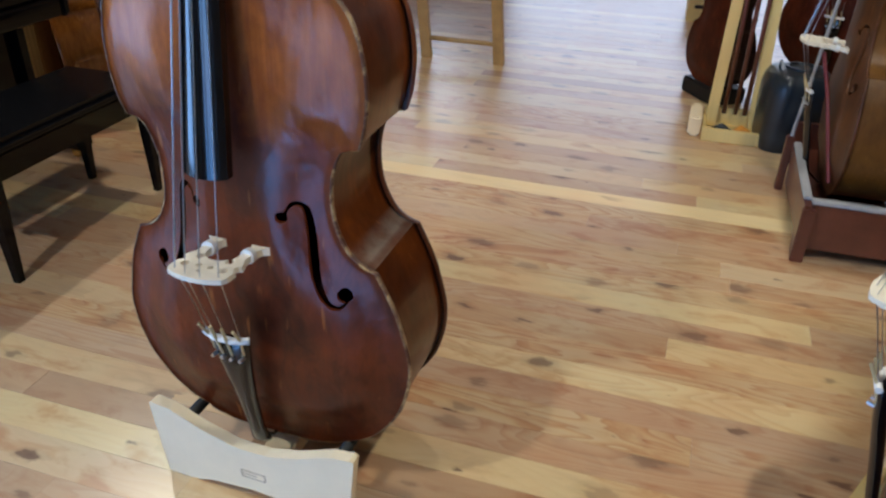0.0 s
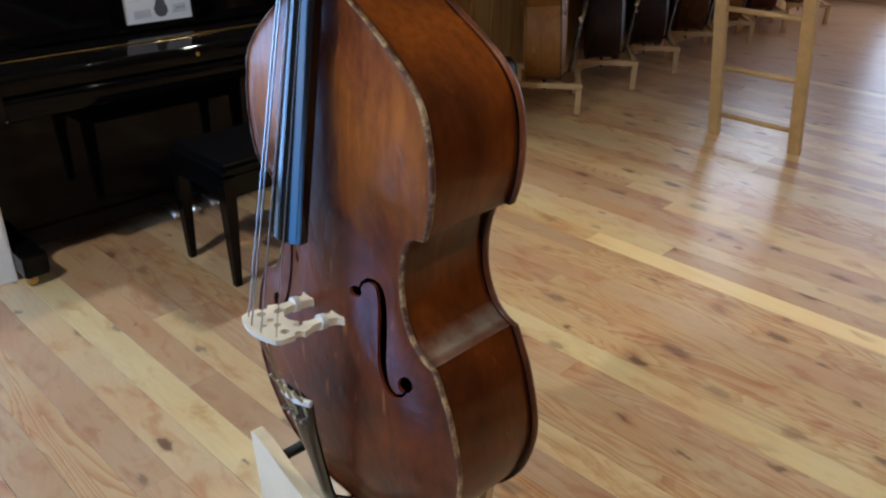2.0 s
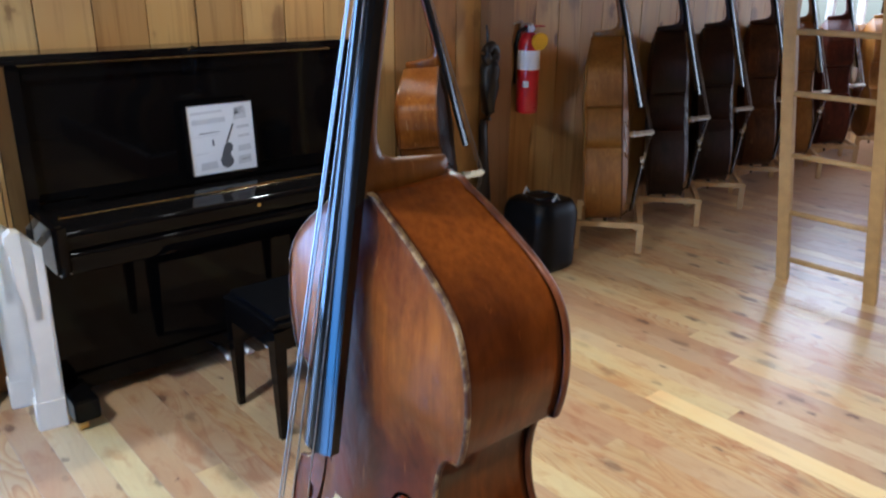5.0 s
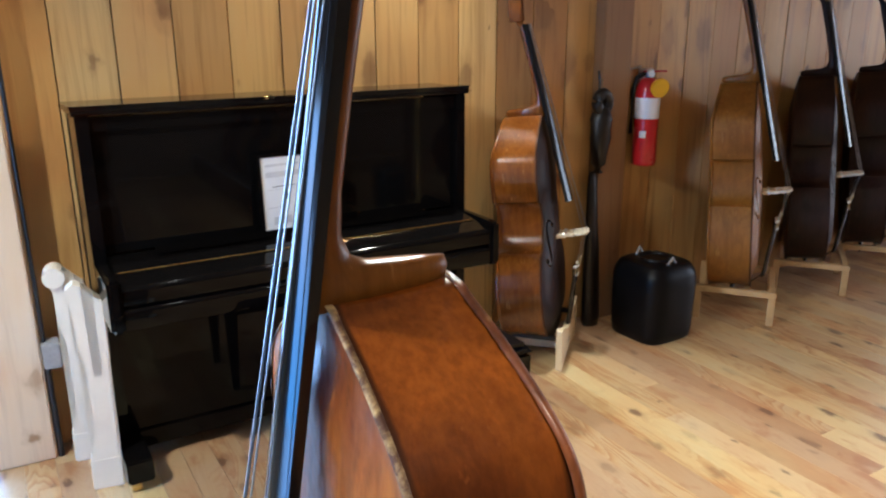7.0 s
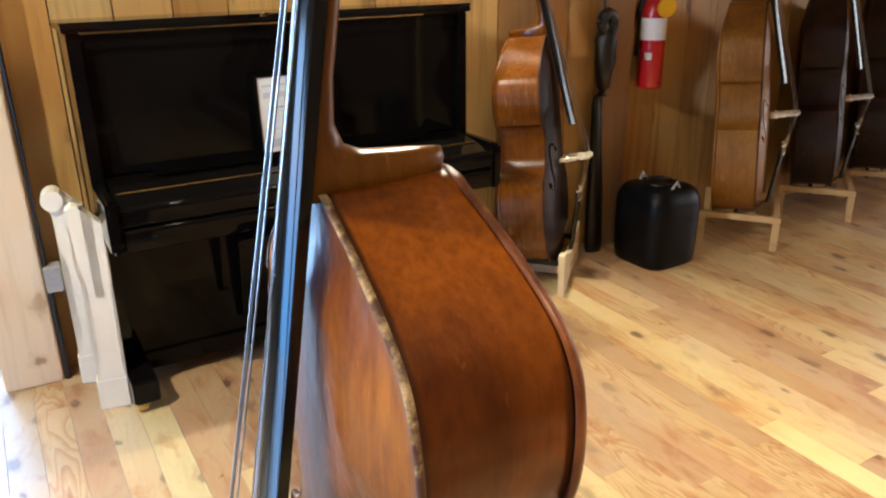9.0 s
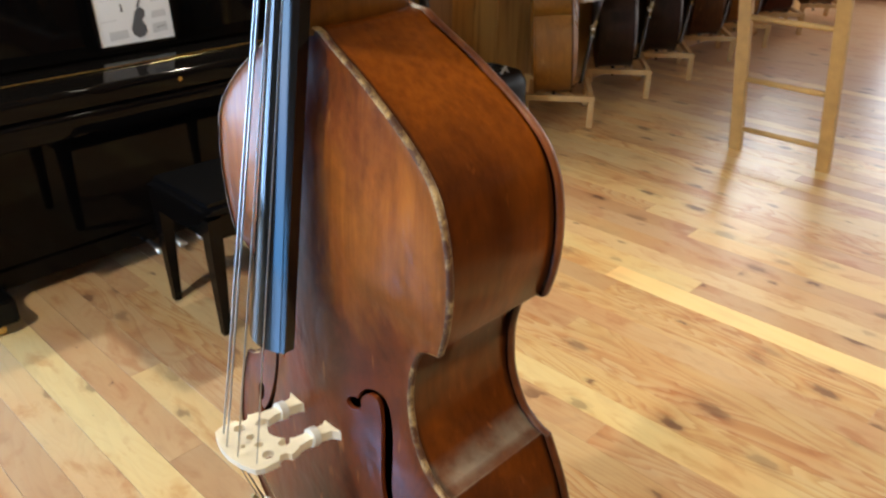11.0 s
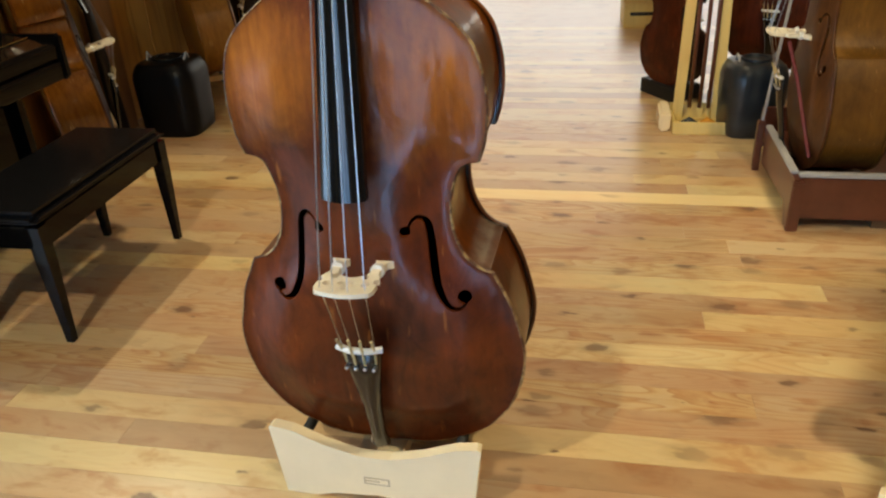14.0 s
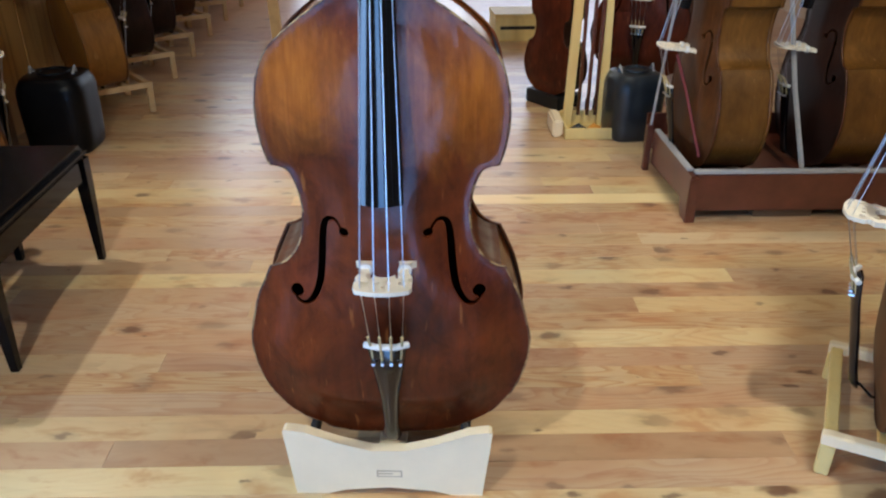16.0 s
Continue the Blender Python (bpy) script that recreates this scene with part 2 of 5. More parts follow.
def varnish(name, dark, light, patch, rough=(0.18, 0.34), grain_axis="z", coat=0.35, coat_rough=0.22, border=(), wear=(), mottle=0.75, grain=0.6, cloud=(0.34, 0.55, 0.70), spec=0.25, ledge_grey=(), uneven=0.0):
    """Old spirit varnish on an instrument: fine grain, cloudy wear, small scratches."""
    m, n, l, b = nodes_of(name)
    st = [70.0, 70.0, 70.0]
    st["xyz".index(grain_axis)] = 2.5
    g = noise_at(n, l, coords(n, l, "Object", st), 1.0, 4, 0.6)
    c = noise_at(n, l, coords(n, l, "Object", (1, 1, 1)), 3.2, 5, 0.6, 0.4)
    s = noise_at(n, l, coords(n, l, "Object", (60, 60, 9)), 1.0, 2, 0.5)
    base = ramp(n, [(cloud[0], dark), (cloud[1], tuple(0.6 * a + 0.4 * e for a, e in zip(dark, light))), (cloud[2], light)])
    l.new(c, base.inputs[0])
    fine = ramp(n, [(0.35, (0.62, 0.52, 0.45)), (0.6, (1, 1, 1))])
    l.new(g, fine.inputs[0])
    col = mixer(n, l, base.outputs[0], fine.outputs[0], grain, "MULTIPLY")
    # mottled crazing between the clouds
    mot = ramp(n, [(0.36, (0.52, 0.42, 0.36)), (0.52, (1, 1, 1)), (0.72, (1.25, 1.12, 1.0))])
    l.new(noise_at(n, l, coords(n, l, "Object", (17, 17, 8)), 1.0, 6, 0.7, 0.8), mot.inputs[0])
    col = mixer(n, l, col, mot.outputs[0], mottle, "MULTIPLY")
    if wear:
        # amber wear on both flanks round one point, with ragged rims
        sx = n.new("ShaderNodeSeparateXYZ")
        l.new(n.new("ShaderNodeTexCoord").outputs["Object"], sx.inputs[0])
        ax = n.new("ShaderNodeMath")
        ax.operation = "ABSOLUTE"
        l.new(sx.outputs[0], ax.inputs[0])
        cv = n.new("ShaderNodeCombineXYZ")
        l.new(ax.outputs[0], cv.inputs[0])
        l.new(sx.outputs[2], cv.inputs[2])
        far_from = n.new("ShaderNodeVectorMath")
        far_from.operation = "DISTANCE"
        l.new(cv.outputs[0], far_from.inputs[0])
        far_from.inputs[1].default_value = wear[1]
        jag = n.new("ShaderNodeMath")
        jag.operation = "MULTIPLY_ADD"
        jag.inputs[1].default_value = 0.34
        l.new(noise_at(n, l, coords(n, l, "Object", (9, 9, 5)), 1.0, 5, 0.65, 0.6), jag.inputs[0])
        l.new(far_from.outputs["Value"], jag.inputs[2])
        zone = ramp(n, [(0.19, (0.9, 0.9, 0.9)), (0.27, (0.45, 0.45, 0.45)), (0.37, (0, 0, 0))])
        l.new(jag.outputs[0], zone.inputs[0])
        col = mixer(n, l, col, mixer(n, l, wear[0], fine.outputs[0], 0.7, "MULTIPLY"), zone.outputs[0])
    scr = ramp(n, [(0.67, (0, 0, 0)), (0.76, (0.5, 0.5, 0.5))])
    l.new(s, scr.inputs[0])
    col = mixer(n, l, col, patch, scr.outputs[0])
    if border:
        # darker stained bands along the two edges of the ribs, uneven in width
        sep = n.new("ShaderNodeSeparateXYZ")
        l.new(n.new("ShaderNodeTexCoord").outputs["Object"], sep.inputs[0])
        off = n.new("ShaderNodeMath")
        off.operation = "MULTIPLY_ADD"
        off.inputs[1].default_value, off.inputs[2].default_value = 0.010, -0.005
        l.new(noise_at(n, l, coords(n, l, "Object", (1, 1, 1)), 7.0, 3), off.inputs[0])
        edge = n.new("ShaderNodeMath")
        l.new(sep.outputs[1], edge.inputs[0])
        l.new(off.outputs[0], edge.inputs[1])
        w = border[1]
        band = ramp(n, [(0.0, (1, 1, 1)), (0.012 / w, (0.75, 0.75, 0.75)), (0.017 / w, (0, 0, 0)), (1 - 0.017 / w, (0, 0, 0)), (1 - 0.012 / w, (0.75, 0.75, 0.75)), (1.0, (1, 1, 1))])
        part_way = n.new("ShaderNodeMath")
        part_way.operation = "DIVIDE"
        part_way.inputs[1].default_value = w
        l.new(edge.outputs[0], part_way.inputs[0])
        l.new(part_way.outputs[0], band.inputs[0])
        col = mixer(n, l, col, border[0], band.outputs[0])
    if ledge_grey:
        # grey tone on the lower ledges that face upwards, uneven in strength
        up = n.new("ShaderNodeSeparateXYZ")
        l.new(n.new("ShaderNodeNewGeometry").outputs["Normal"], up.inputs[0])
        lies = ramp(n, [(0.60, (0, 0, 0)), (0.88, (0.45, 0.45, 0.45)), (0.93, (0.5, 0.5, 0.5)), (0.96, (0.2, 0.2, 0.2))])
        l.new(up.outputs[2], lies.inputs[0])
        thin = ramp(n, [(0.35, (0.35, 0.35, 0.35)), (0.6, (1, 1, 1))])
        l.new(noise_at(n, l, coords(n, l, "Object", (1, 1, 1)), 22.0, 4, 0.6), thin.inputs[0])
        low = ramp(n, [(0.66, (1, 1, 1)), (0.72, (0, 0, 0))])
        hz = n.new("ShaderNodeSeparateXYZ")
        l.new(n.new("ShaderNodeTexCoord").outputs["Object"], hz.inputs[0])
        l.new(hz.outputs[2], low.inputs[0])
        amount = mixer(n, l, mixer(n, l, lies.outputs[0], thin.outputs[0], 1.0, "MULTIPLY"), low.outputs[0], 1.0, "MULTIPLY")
        col = mixer(n, l, col, ledge_grey, amount)
    l.new(col, b.inputs["Base Color"])
    spread_rough(n, l, b, c, *rough)
    b.inputs["Coat Weight"].default_value = coat
    b.inputs["Coat Roughness"].default_value = coat_rough
    b.inputs["Specular IOR Level"].default_value = spec
    bump_in(n, l, b, g, 0.10, 0.001)
    if uneven:
        # the plate is not true: soft dents and varnish laid on unevenly
        wavy = n.new("ShaderNodeBump")
        wavy.inputs["Strength"].default_value, wavy.inputs["Distance"].default_value = uneven, 0.02
        l.new(noise_at(n, l, coords(n, l, "Object", (9, 9, 6)), 1.0, 3, 0.55, 0.4), wavy.inputs["Height"])
        l.new(wavy.outputs[0], b.inputs["Normal"].links[0].from_node.inputs["Normal"])
        l.new(wavy.outputs[0], b.inputs["Coat Normal"])
    return m


def worn_edge(name, dark, bare):
    m, n, l, b = nodes_of(name)
    f = noise_at(n, l, coords(n, l, "Object", (1, 1, 1)), 16.0, 6, 0.75)
    r = ramp(n, [(0.46, dark), (0.54, tuple(0.65 * a + 0.35 * e for a, e in zip(dark, bare))), (0.64, bare)])
    l.new(f, r.inputs[0])
    l.new(r.outputs[0], b.inputs["Base Color"])
    b.inputs["Roughness"].default_value = 0.55
    bump_in(n, l, b, f, 0.5, 0.002)
    return m


MAT = {
    "plank": knotty("pine_floor", "x", [(0.415, 0.252, 0.142), (0.575, 0.425, 0.24), (0.51, 0.345, 0.21), (0.69, 0.555, 0.295), (0.475, 0.31, 0.188), (0.585, 0.435, 0.275), (0.73, 0.595, 0.325), (0.50, 0.337, 0.215), (0.71, 0.565, 0.295), (0.445, 0.277, 0.163)],
                    (0.11, 0.042, 0.024), 0.18, (0.24, 0.42), (4.3, 8.4, 1.0), 0.15, coat=0.35, swirl=1.0, lines=(17.0, 2.6)),
    "pale_plank": knotty("pale_pine_floor", "x", [(0.80, 0.62, 0.32), (0.84, 0.68, 0.38)], (0.34, 0.18, 0.07), 0.3, (0.30, 0.46), (2.4, 8.0, 1.0), 0.09, coat=0.25),
    "board": knotty("pine_wall", "z", [(0.50, 0.275, 0.085), (0.64, 0.41, 0.15), (0.56, 0.32, 0.105), (0.72, 0.48, 0.19), (0.60, 0.36, 0.12), (0.46, 0.245, 0.075), (0.68, 0.44, 0.17)], (0.15, 0.055, 0.018), 0.75, (0.42, 0.6), (5.2, 5.2, 3.0), 0.20, lines=(22.0, 1.1)),
    "under": plain("joint_dirt", (0.13, 0.075, 0.035), 0.9),
    "post": knotty("rough_post", "z", [(0.72, 0.57, 0.42), (0.77, 0.62, 0.46)], (0.30, 0.15, 0.06), 0.4, (0.6, 0.8), (3.4, 3.4, 2.4), 0.12),
    "grey_post": knotty("weathered_post", "z", [(0.30, 0.175, 0.085), (0.34, 0.20, 0.10)], (0.12, 0.06, 0.03), 0.5, (0.6, 0.8), (4, 4, 2), 0.1),
    "plaster": plain("pine_lined_wall", (0.36, 0.24, 0.13), 0.8),
    "ceiling": plain("ceiling_boards", (0.40, 0.27, 0.15), 0.7),
    "piano": plain("black_lacquer", (0.0035, 0.003, 0.003), 0.05, 0, 0.2, 5, 0.006, 0.0, 0.17),
    "piano_top": plain("polished_lid", (0.0035, 0.0035, 0.004), 0.07, 0, 0.2, 5, 0.010, 0.0, 0.5),
    "leather": plain("black_leather", (0.004, 0.004, 0.005), 0.22, 0, 0.2, 30, 0.012, 0.0, 0.2),
    "ebony": plain("ebony", (0.004, 0.004, 0.005), 0.13, 0, 0.3, 14, 0.02, 0.25),
    "brass": plain("brass", (0.62, 0.45, 0.18), 0.25, 1.0),
    "steel": plain("steel", (0.66, 0.66, 0.67), 0.3, 1.0),
    "alloy": plain("dull_aluminium", (0.78, 0.78, 0.76), 0.5, 0.5),
    "string": plain("wound_string", (0.55, 0.54, 0.52), 0.32, 1.0),
    "silk": plain("string_silk", (0.46, 0.36, 0.18), 0.6),
    "maple": plain("bare_maple", (0.76, 0.68, 0.54), 0.5, 0, 0.10, 22, 0.08),
    "white_wood": plain("pale_basswood", (0.86, 0.71, 0.47), 0.55, 0, 0.06, 6, 0.06),
    "blank": plain("fresh_maple", (0.88, 0.80, 0.68), 0.5, 0, 0.06, 6, 0.06),
    "cream": knotty("cream_pine", "z", [(0.72, 0.56, 0.22), (0.76, 0.60, 0.25)], (0.5, 0.34, 0.12), 0.25, (0.45, 0.6), (2, 2, 2), 0.03),
    "stand": plain("stand_pine", (0.56, 0.37, 0.17), 0.55, 0, 0.15, 12, 0.08),
    "ladder": plain("ladder_ash", (0.50, 0.32, 0.13), 0.5, 0, 0.15, 12, 0.08),
    "rubber": plain("black_rubber", (0.008, 0.008, 0.008), 0.6, 0, 0.2, 30, 0.1),
    "mahogany": plain("mahogany", (0.10, 0.028, 0.014), 0.35, 0, 0.3, 7, 0.05, 0.2),
    "pad": plain("grey_felt", (0.33, 0.32, 0.32), 0.95, 0, 0.1, 80, 0.3),
    "tub": plain("black_tub", (0.004, 0.004, 0.005), 0.34, 0, 0.25, 14, 0.3, 0.0, 0.14),
    "bag": plain("grey_blue_plastic", (0.022, 0.028, 0.034), 0.3, 0, 0.3, 9, 0.8),
    "red": plain("red_enamel", (0.50, 0.012, 0.016), 0.28, 0, 0.08, 6, 0.01, 0.4),
    "paper": plain("white_paper", (0.80, 0.80, 0.82), 0.7, 0, 0.03, 4, 0.01),
    "yellow": plain("yellow_tag", (0.85, 0.45, 0.01), 0.5),
    "ink": plain("grey_ink", (0.10, 0.10, 0.11), 0.8),
    "faint_ink": plain("pale_ink", (0.60, 0.60, 0.62), 0.8),
    "brand": plain("burnt_mark", (0.55, 0.42, 0.27), 0.8),
    "quiver": plain("dark_quiver", (0.009, 0.006, 0.005), 0.4, 0, 0.3, 30, 0.2),
    "gold_leather": plain("orange_cloth", (0.65, 0.27, 0.03), 0.8),
    "box_white": plain("white_box", (0.72, 0.70, 0.66), 0.5),
    "hair": plain("bow_hair", (0.62, 0.60, 0.52), 0.7),
    "red_cord": plain("red_cord", (0.12, 0.012, 0.016), 0.6),
    "old_belly": varnish("old_red_brown_belly", (0.046, 0.0080, 0.0028), (0.185, 0.036, 0.0056), (0.34, 0.12, 0.03), (0.32, 0.55), coat=0.36, coat_rough=0.2, spec=0.15, uneven=0.30, wear=((0.40, 0.125, 0.013), (0.185, 0.0, 1.04)), mottle=0.75, grain=0.35, cloud=(0.32, 0.5, 0.70)),
    "old_rib": varnish("old_red_brown_rib", (0.045, 0.0090, 0.0013), (0.180, 0.042, 0.0034), (0.20, 0.06, 0.012), (0.30, 0.42), coat=0.5, coat_rough=0.10, spec=0.12, uneven=0.10, mottle=0.2, ledge_grey=(0.30, 0.26, 0.21), wear=((0.24, 0.060, 0.0048), (0.125, 0.0, 1.22)), border=((0.028, 0.008, 0.003), 0.215)),
    "neck_wood": varnish("worn_amber_neck", (0.16, 0.052, 0.006), (0.32, 0.12, 0.014), (0.36, 0.16, 0.04), (0.3, 0.42), coat=0.3, mottle=0.25),
    "old_rim": varnish("old_dark_rim", (0.055, 0.013, 0.004), (0.20, 0.06, 0.016), (0.25, 0.12, 0.04), (0.3, 0.5), coat=0.1),
    "old_edge": worn_edge("worn_plate_edge", (0.070, 0.022, 0.008), (0.62, 0.42, 0.19)),
    "lining": plain("unvarnished_inside", (0.50, 0.33, 0.16), 0.8),
    "gold_bass": varnish("amber_varnish", (0.20, 0.074, 0.010), (0.40, 0.175, 0.027), (0.42, 0.22, 0.06), (0.30, 0.45), coat=0.2, mottle=0.25, grain=0.4),
    "olive_bass": varnish("olive_brown_varnish", (0.090, 0.038, 0.007), (0.22, 0.096, 0.016), (0.30, 0.16, 0.05), (0.30, 0.45), coat=0.25, mottle=0.3, grain=0.4),
    "shiny_bass": varnish("shiny_amber_varnish", (0.15, 0.045, 0.006), (0.38, 0.13, 0.016), (0.5, 0.26, 0.08), (0.14, 0.22), coat=0.9, coat_rough=0.07, mottle=0.15),
    "brown_bass": varnish("brown_varnish", (0.055, 0.018, 0.005), (0.15, 0.055, 0.012), (0.24, 0.11, 0.04), (0.38, 0.52), coat=0.04),
    "dark_bass": varnish("dark_varnish", (0.014, 0.007, 0.005), (0.05, 0.016, 0.008), (0.06, 0.025, 0.015), (0.38, 0.52), coat=0.02),
    "red_bass": varnish("red_varnish", (0.055, 0.010, 0.004), (0.15, 0.03, 0.009), (0.24, 0.08, 0.03), (0.38, 0.52), coat=0.04),
}


# ---- mesh helpers ----
def part(name, bm, material, parent=None, label="", smooth=False, bevel=0.0, segments=2):
    """Links a bmesh as one mesh object under a thing or a part."""
    if bevel:
        bmesh.ops.bevel(bm, geom=[e for e in bm.edges if e.is_manifold and e.calc_face_angle(0) > 0.5], offset=bevel, segments=segments, affect="EDGES", clamp_overlap=True)
    bmesh.ops.recalc_face_normals(bm, faces=bm.faces)
    me = bpy.data.meshes.new(name)
    bm.to_mesh(me)
    bm.free()
    for p in me.polygons:
        p.use_smooth = smooth
    me.materials.append(MAT[material] if isinstance(material, str) else material)
    ob = new(name, me)
    if parent:
        ob.parent = parent
    if label:
        ob["label"] = label
    return ob


def thing(name, m, label, category, group="", kind=""):
    ob = new(name)
    ob.empty_display_size = 0.1
    ob.matrix_world = m
    return tagged(ob, label, category, group, kind)


def box(x0, x1, y0, y1, z0, z1, bm=None, m=None):
    bm = bm or bmesh.new()
    vs = bmesh.ops.create_cube(bm, size=1)["verts"]
    for v in vs:
        v.co = Vector((x0 + (v.co.x + 0.5) * (x1 - x0), y0 + (v.co.y + 0.5) * (y1 - y0), z0 + (v.co.z + 0.5) * (z1 - z0)))
        if m:
            v.co = m @ v.co
    return bm


def tube(points, radius, sides=10, bm=None, flat=1.0, ends=None):
    """A round bar along points; radius may be a list, one for each point."""
    bm = bm or bmesh.new()
    pts = [Vector(p) for p in points]
    rad = radius if isinstance(radius, (list, tuple)) else [radius] * len(pts)
    rings = []
    for i, p in enumerate(pts):
        way = (pts[min(i + 1, len(pts) - 1)] - pts[max(i - 1, 0)]).normalized()
        side = way.cross(Vector((0, 0, 1)))
        if side.length < 1e-3:
            side = way.cross(Vector((0, 1, 0)))
        side.normalize()
        up = side.cross(way)
        rings.append([bm.verts.new(p + rad[i] * (math.cos(a) * side + flat * math.sin(a) * up)) for a in [2 * math.pi * k / sides for k in range(sides)]])
    for a, b in zip(rings, rings[1:]):
        for k in range(sides):
            bm.faces.new((a[k], a[(k + 1) % sides], b[(k + 1) % sides], b[k]))
    bm.faces.new(rings[0])
    bm.faces.new(rings[-1])
    return bm


def lathe(profile, sides=24, bm=None, centre=(0, 0, 0)):
    """Turns (radius, z) pairs round the z axis."""
    bm = bm or bmesh.new()
    c = Vector(centre)
    rings = [[bm.verts.new(c + Vector((r * math.cos(2 * math.pi * k / sides), r * math.sin(2 * math.pi * k / sides), z))) for k in range(sides)] for r, z in profile]
    for a, b in zip(rings, rings[1:]):
        for k in range(sides):
            bm.faces.new((a[k], a[(k + 1) % sides], b[(k + 1) % sides], b[k]))
    bm.faces.new(rings[0])
    bm.faces.new(rings[-1])
    return bm


def slab(outline, y0, y1, bm=None):
    """A flat piece cut to an outline of (x, z), from y0 to y1."""
    bm = bm or bmesh.new()
    a = [bm.verts.new((x, y0, z)) for x, z in outline]
    b = [bm.verts.new((x, y1, z)) for x, z in outline]
    k = len(a)
    for i in range(k):
        bm.faces.new((a[i], a[(i + 1) % k], b[(i + 1) % k], b[i]))
    bmesh.ops.triangulate(bm, faces=[bm.faces.new(a), bm.faces.new(b)])
    return bm


def curve_through(points, steps):
    """A smooth line through the points (Catmull-Rom)."""
    p = [Vector(q) for q in points]
    out = []
    for i in range(len(p) - 1):
        a, b, c, d = p[max(i - 1, 0)], p[i], p[i + 1], p[min(i + 2, len(p) - 1)]
        for s in range(steps):
            t = s / steps
            out.append(0.5 * (2 * b + (c - a) * t + (2 * a - 5 * b + 4 * c - d) * t * t + (3 * b - a - 3 * c + d) * t ** 3))
    return out + [p[-1]]


# ---- the room ----
WALL_X, FAR_Y, RIGHT_X, NEAR_Y, TOP = -2.66, 10.4, 3.2, -2.6, 2.8


def setting(name, bm, material, label, bevel=0.0):
    ob = part(name, bm, material, None, label, bevel=bevel)
    ob.matrix_world = ROOM
    return tagged(ob, label, name.split("_")[0], kind="structure")


def wall_with_opening(name, axis, at, thick, lo, hi, top, o0, o1, z0, z1, material, label):
    """A wall across one axis, with an opening cut right through."""
    bm = bmesh.new()
    runs = [(lo, o0, 0, top), (o1, hi, 0, top), (o0, o1, z1, top)] + ([(o0, o1, 0, z0)] if z0 > 0 else [])
    for a, b, c, d in runs:
        if axis == "x":
            box(at, at + thick, a, b, c, d, bm)
        else:
            box(a, b, at, at + thick, c, d, bm)
    return setting(name, bm, material, label)


floor = setting("floor", box(-3.95, RIGHT_X + 0.2, NEAR_Y - 0.2, FAR_Y + 0.2, -0.20, -0.021), "under", "knotty pine plank floor with a satin finish")
wall_left = wall_with_opening("wall_left", "x", WALL_X - 0.14, 0.118, NEAR_Y, 7.0, TOP, -1.3, 1.03, 0, 2.25, "under", "wall of upright knotty pine boards with a doorway")
WIN0, WIN1, WIN_LOW, WIN_TOP = 7.57, 9.6, 1.18, 2.3
wall_with_opening("wall_left_end", "x", WALL_X - 0.14, 0.118, 7.0, FAR_Y, TOP, WIN0, WIN1, WIN_LOW, WIN_TOP, "under", "end of the boarded wall with a wide bright window")
setting("wall_right", box(RIGHT_X, RIGHT_X + 0.14, NEAR_Y, FAR_Y, 0, TOP), "plaster", "plain pine-lined wall")
wall_with_opening("wall_near", "y", NEAR_Y - 0.14, 0.14, -3.90, RIGHT_X + 0.14, TOP, -1.4, 0.1, 0.0, 2.1, "plaster", "plain wall with a wide glazed doorway")
wall_with_opening("wall_far", "y", FAR_Y, 0.14, WALL_X - 0.14, RIGHT_X + 0.14, TOP, -2.1, 2.7, 0.35, 2.5, "plaster", "pine-lined end wall with a wide window")
wall_with_opening("wall_annex", "x", -3.90, 0.14, NEAR_Y, 3.0, TOP, -0.75, 0.95, 0.08, 2.25, "plaster", "pine-lined outer wall of the side room with a wide window")
setting("wall_annex_end", box(-3.90, WALL_X - 0.14, 3.0, 3.14, 0, TOP), "plaster", "plain pine-lined end wall of the side room")
setting("ceiling", box(-4.0, RIGHT_X + 0.3, NEAR_Y - 0.3, FAR_Y + 0.3, TOP, TOP + 0.12), "ceiling", "plain boarded ceiling")


# ---- double basses ----
SIDE = [(0.0, 0.125), (0.075, 0.128), (0.15, 0.143), (0.23, 0.182), (0.289, 0.250), (0.320, 0.329), (0.328, 0.412), (0.305, 0.515), (0.282, 0.572), (0.264, 0.609)]
WAIST = [(0.264, 0.611), (0.234, 0.622), (0.205, 0.650), (0.183, 0.707), (0.181, 0.782), (0.202, 0.846), (0.238, 0.860)]
SHOULDER = [(0.240, 0.862), (0.252, 0.905), (0.258, 0.965), (0.252, 1.030), (0.232, 1.090), (0.188, 1.138), (0.115, 1.192), (0.052, 1.230), (0.030, 1.244), (0.0, 1.247)]
DEEP = 0.215


def depth_at(z):
    """The depth of the ribs: the flat back breaks forward towards the neck."""
    k = max(0.0, min(1.0, (z - 1.04) / 0.2))
    return DEEP - 0.035 * k ** 1.3


def half_outline():
    """The right half of the body's outline, from the bottom to the neck, as (half width, height)."""
    pts = []
    for seg in (SIDE, WAIST, SHOULDER):
        pts += [(max(q.x, 0.0), q.y) for q in curve_through([(a, b, 0) for a, b in seg], 7)]
    out, last = [], -1
    for x, z in pts:
        z = max(z, last + 0.0006)
        out.append((x, z))
        last = z
    return out


HALF = half_outline()


def rim(grow=0.0):
    """The closed outline of a plate, counter-clockwise."""
    right = [(x + (grow if x > 0.005 else 0), z + (-grow if z < 0.15 else 0)) for x, z in HALF]
    left = [(-x, z) for x, z in reversed(right) if x > 0.0045]
    return right + left


BOUTS = [(0.10, 0.26), (0.20, 0.32), (0.42, 0.34), (0.58, 0.285), (0.74, 0.225), (0.88, 0.245), (1.0, 0.27), (1.12, 0.235), (1.26, 0.15)]


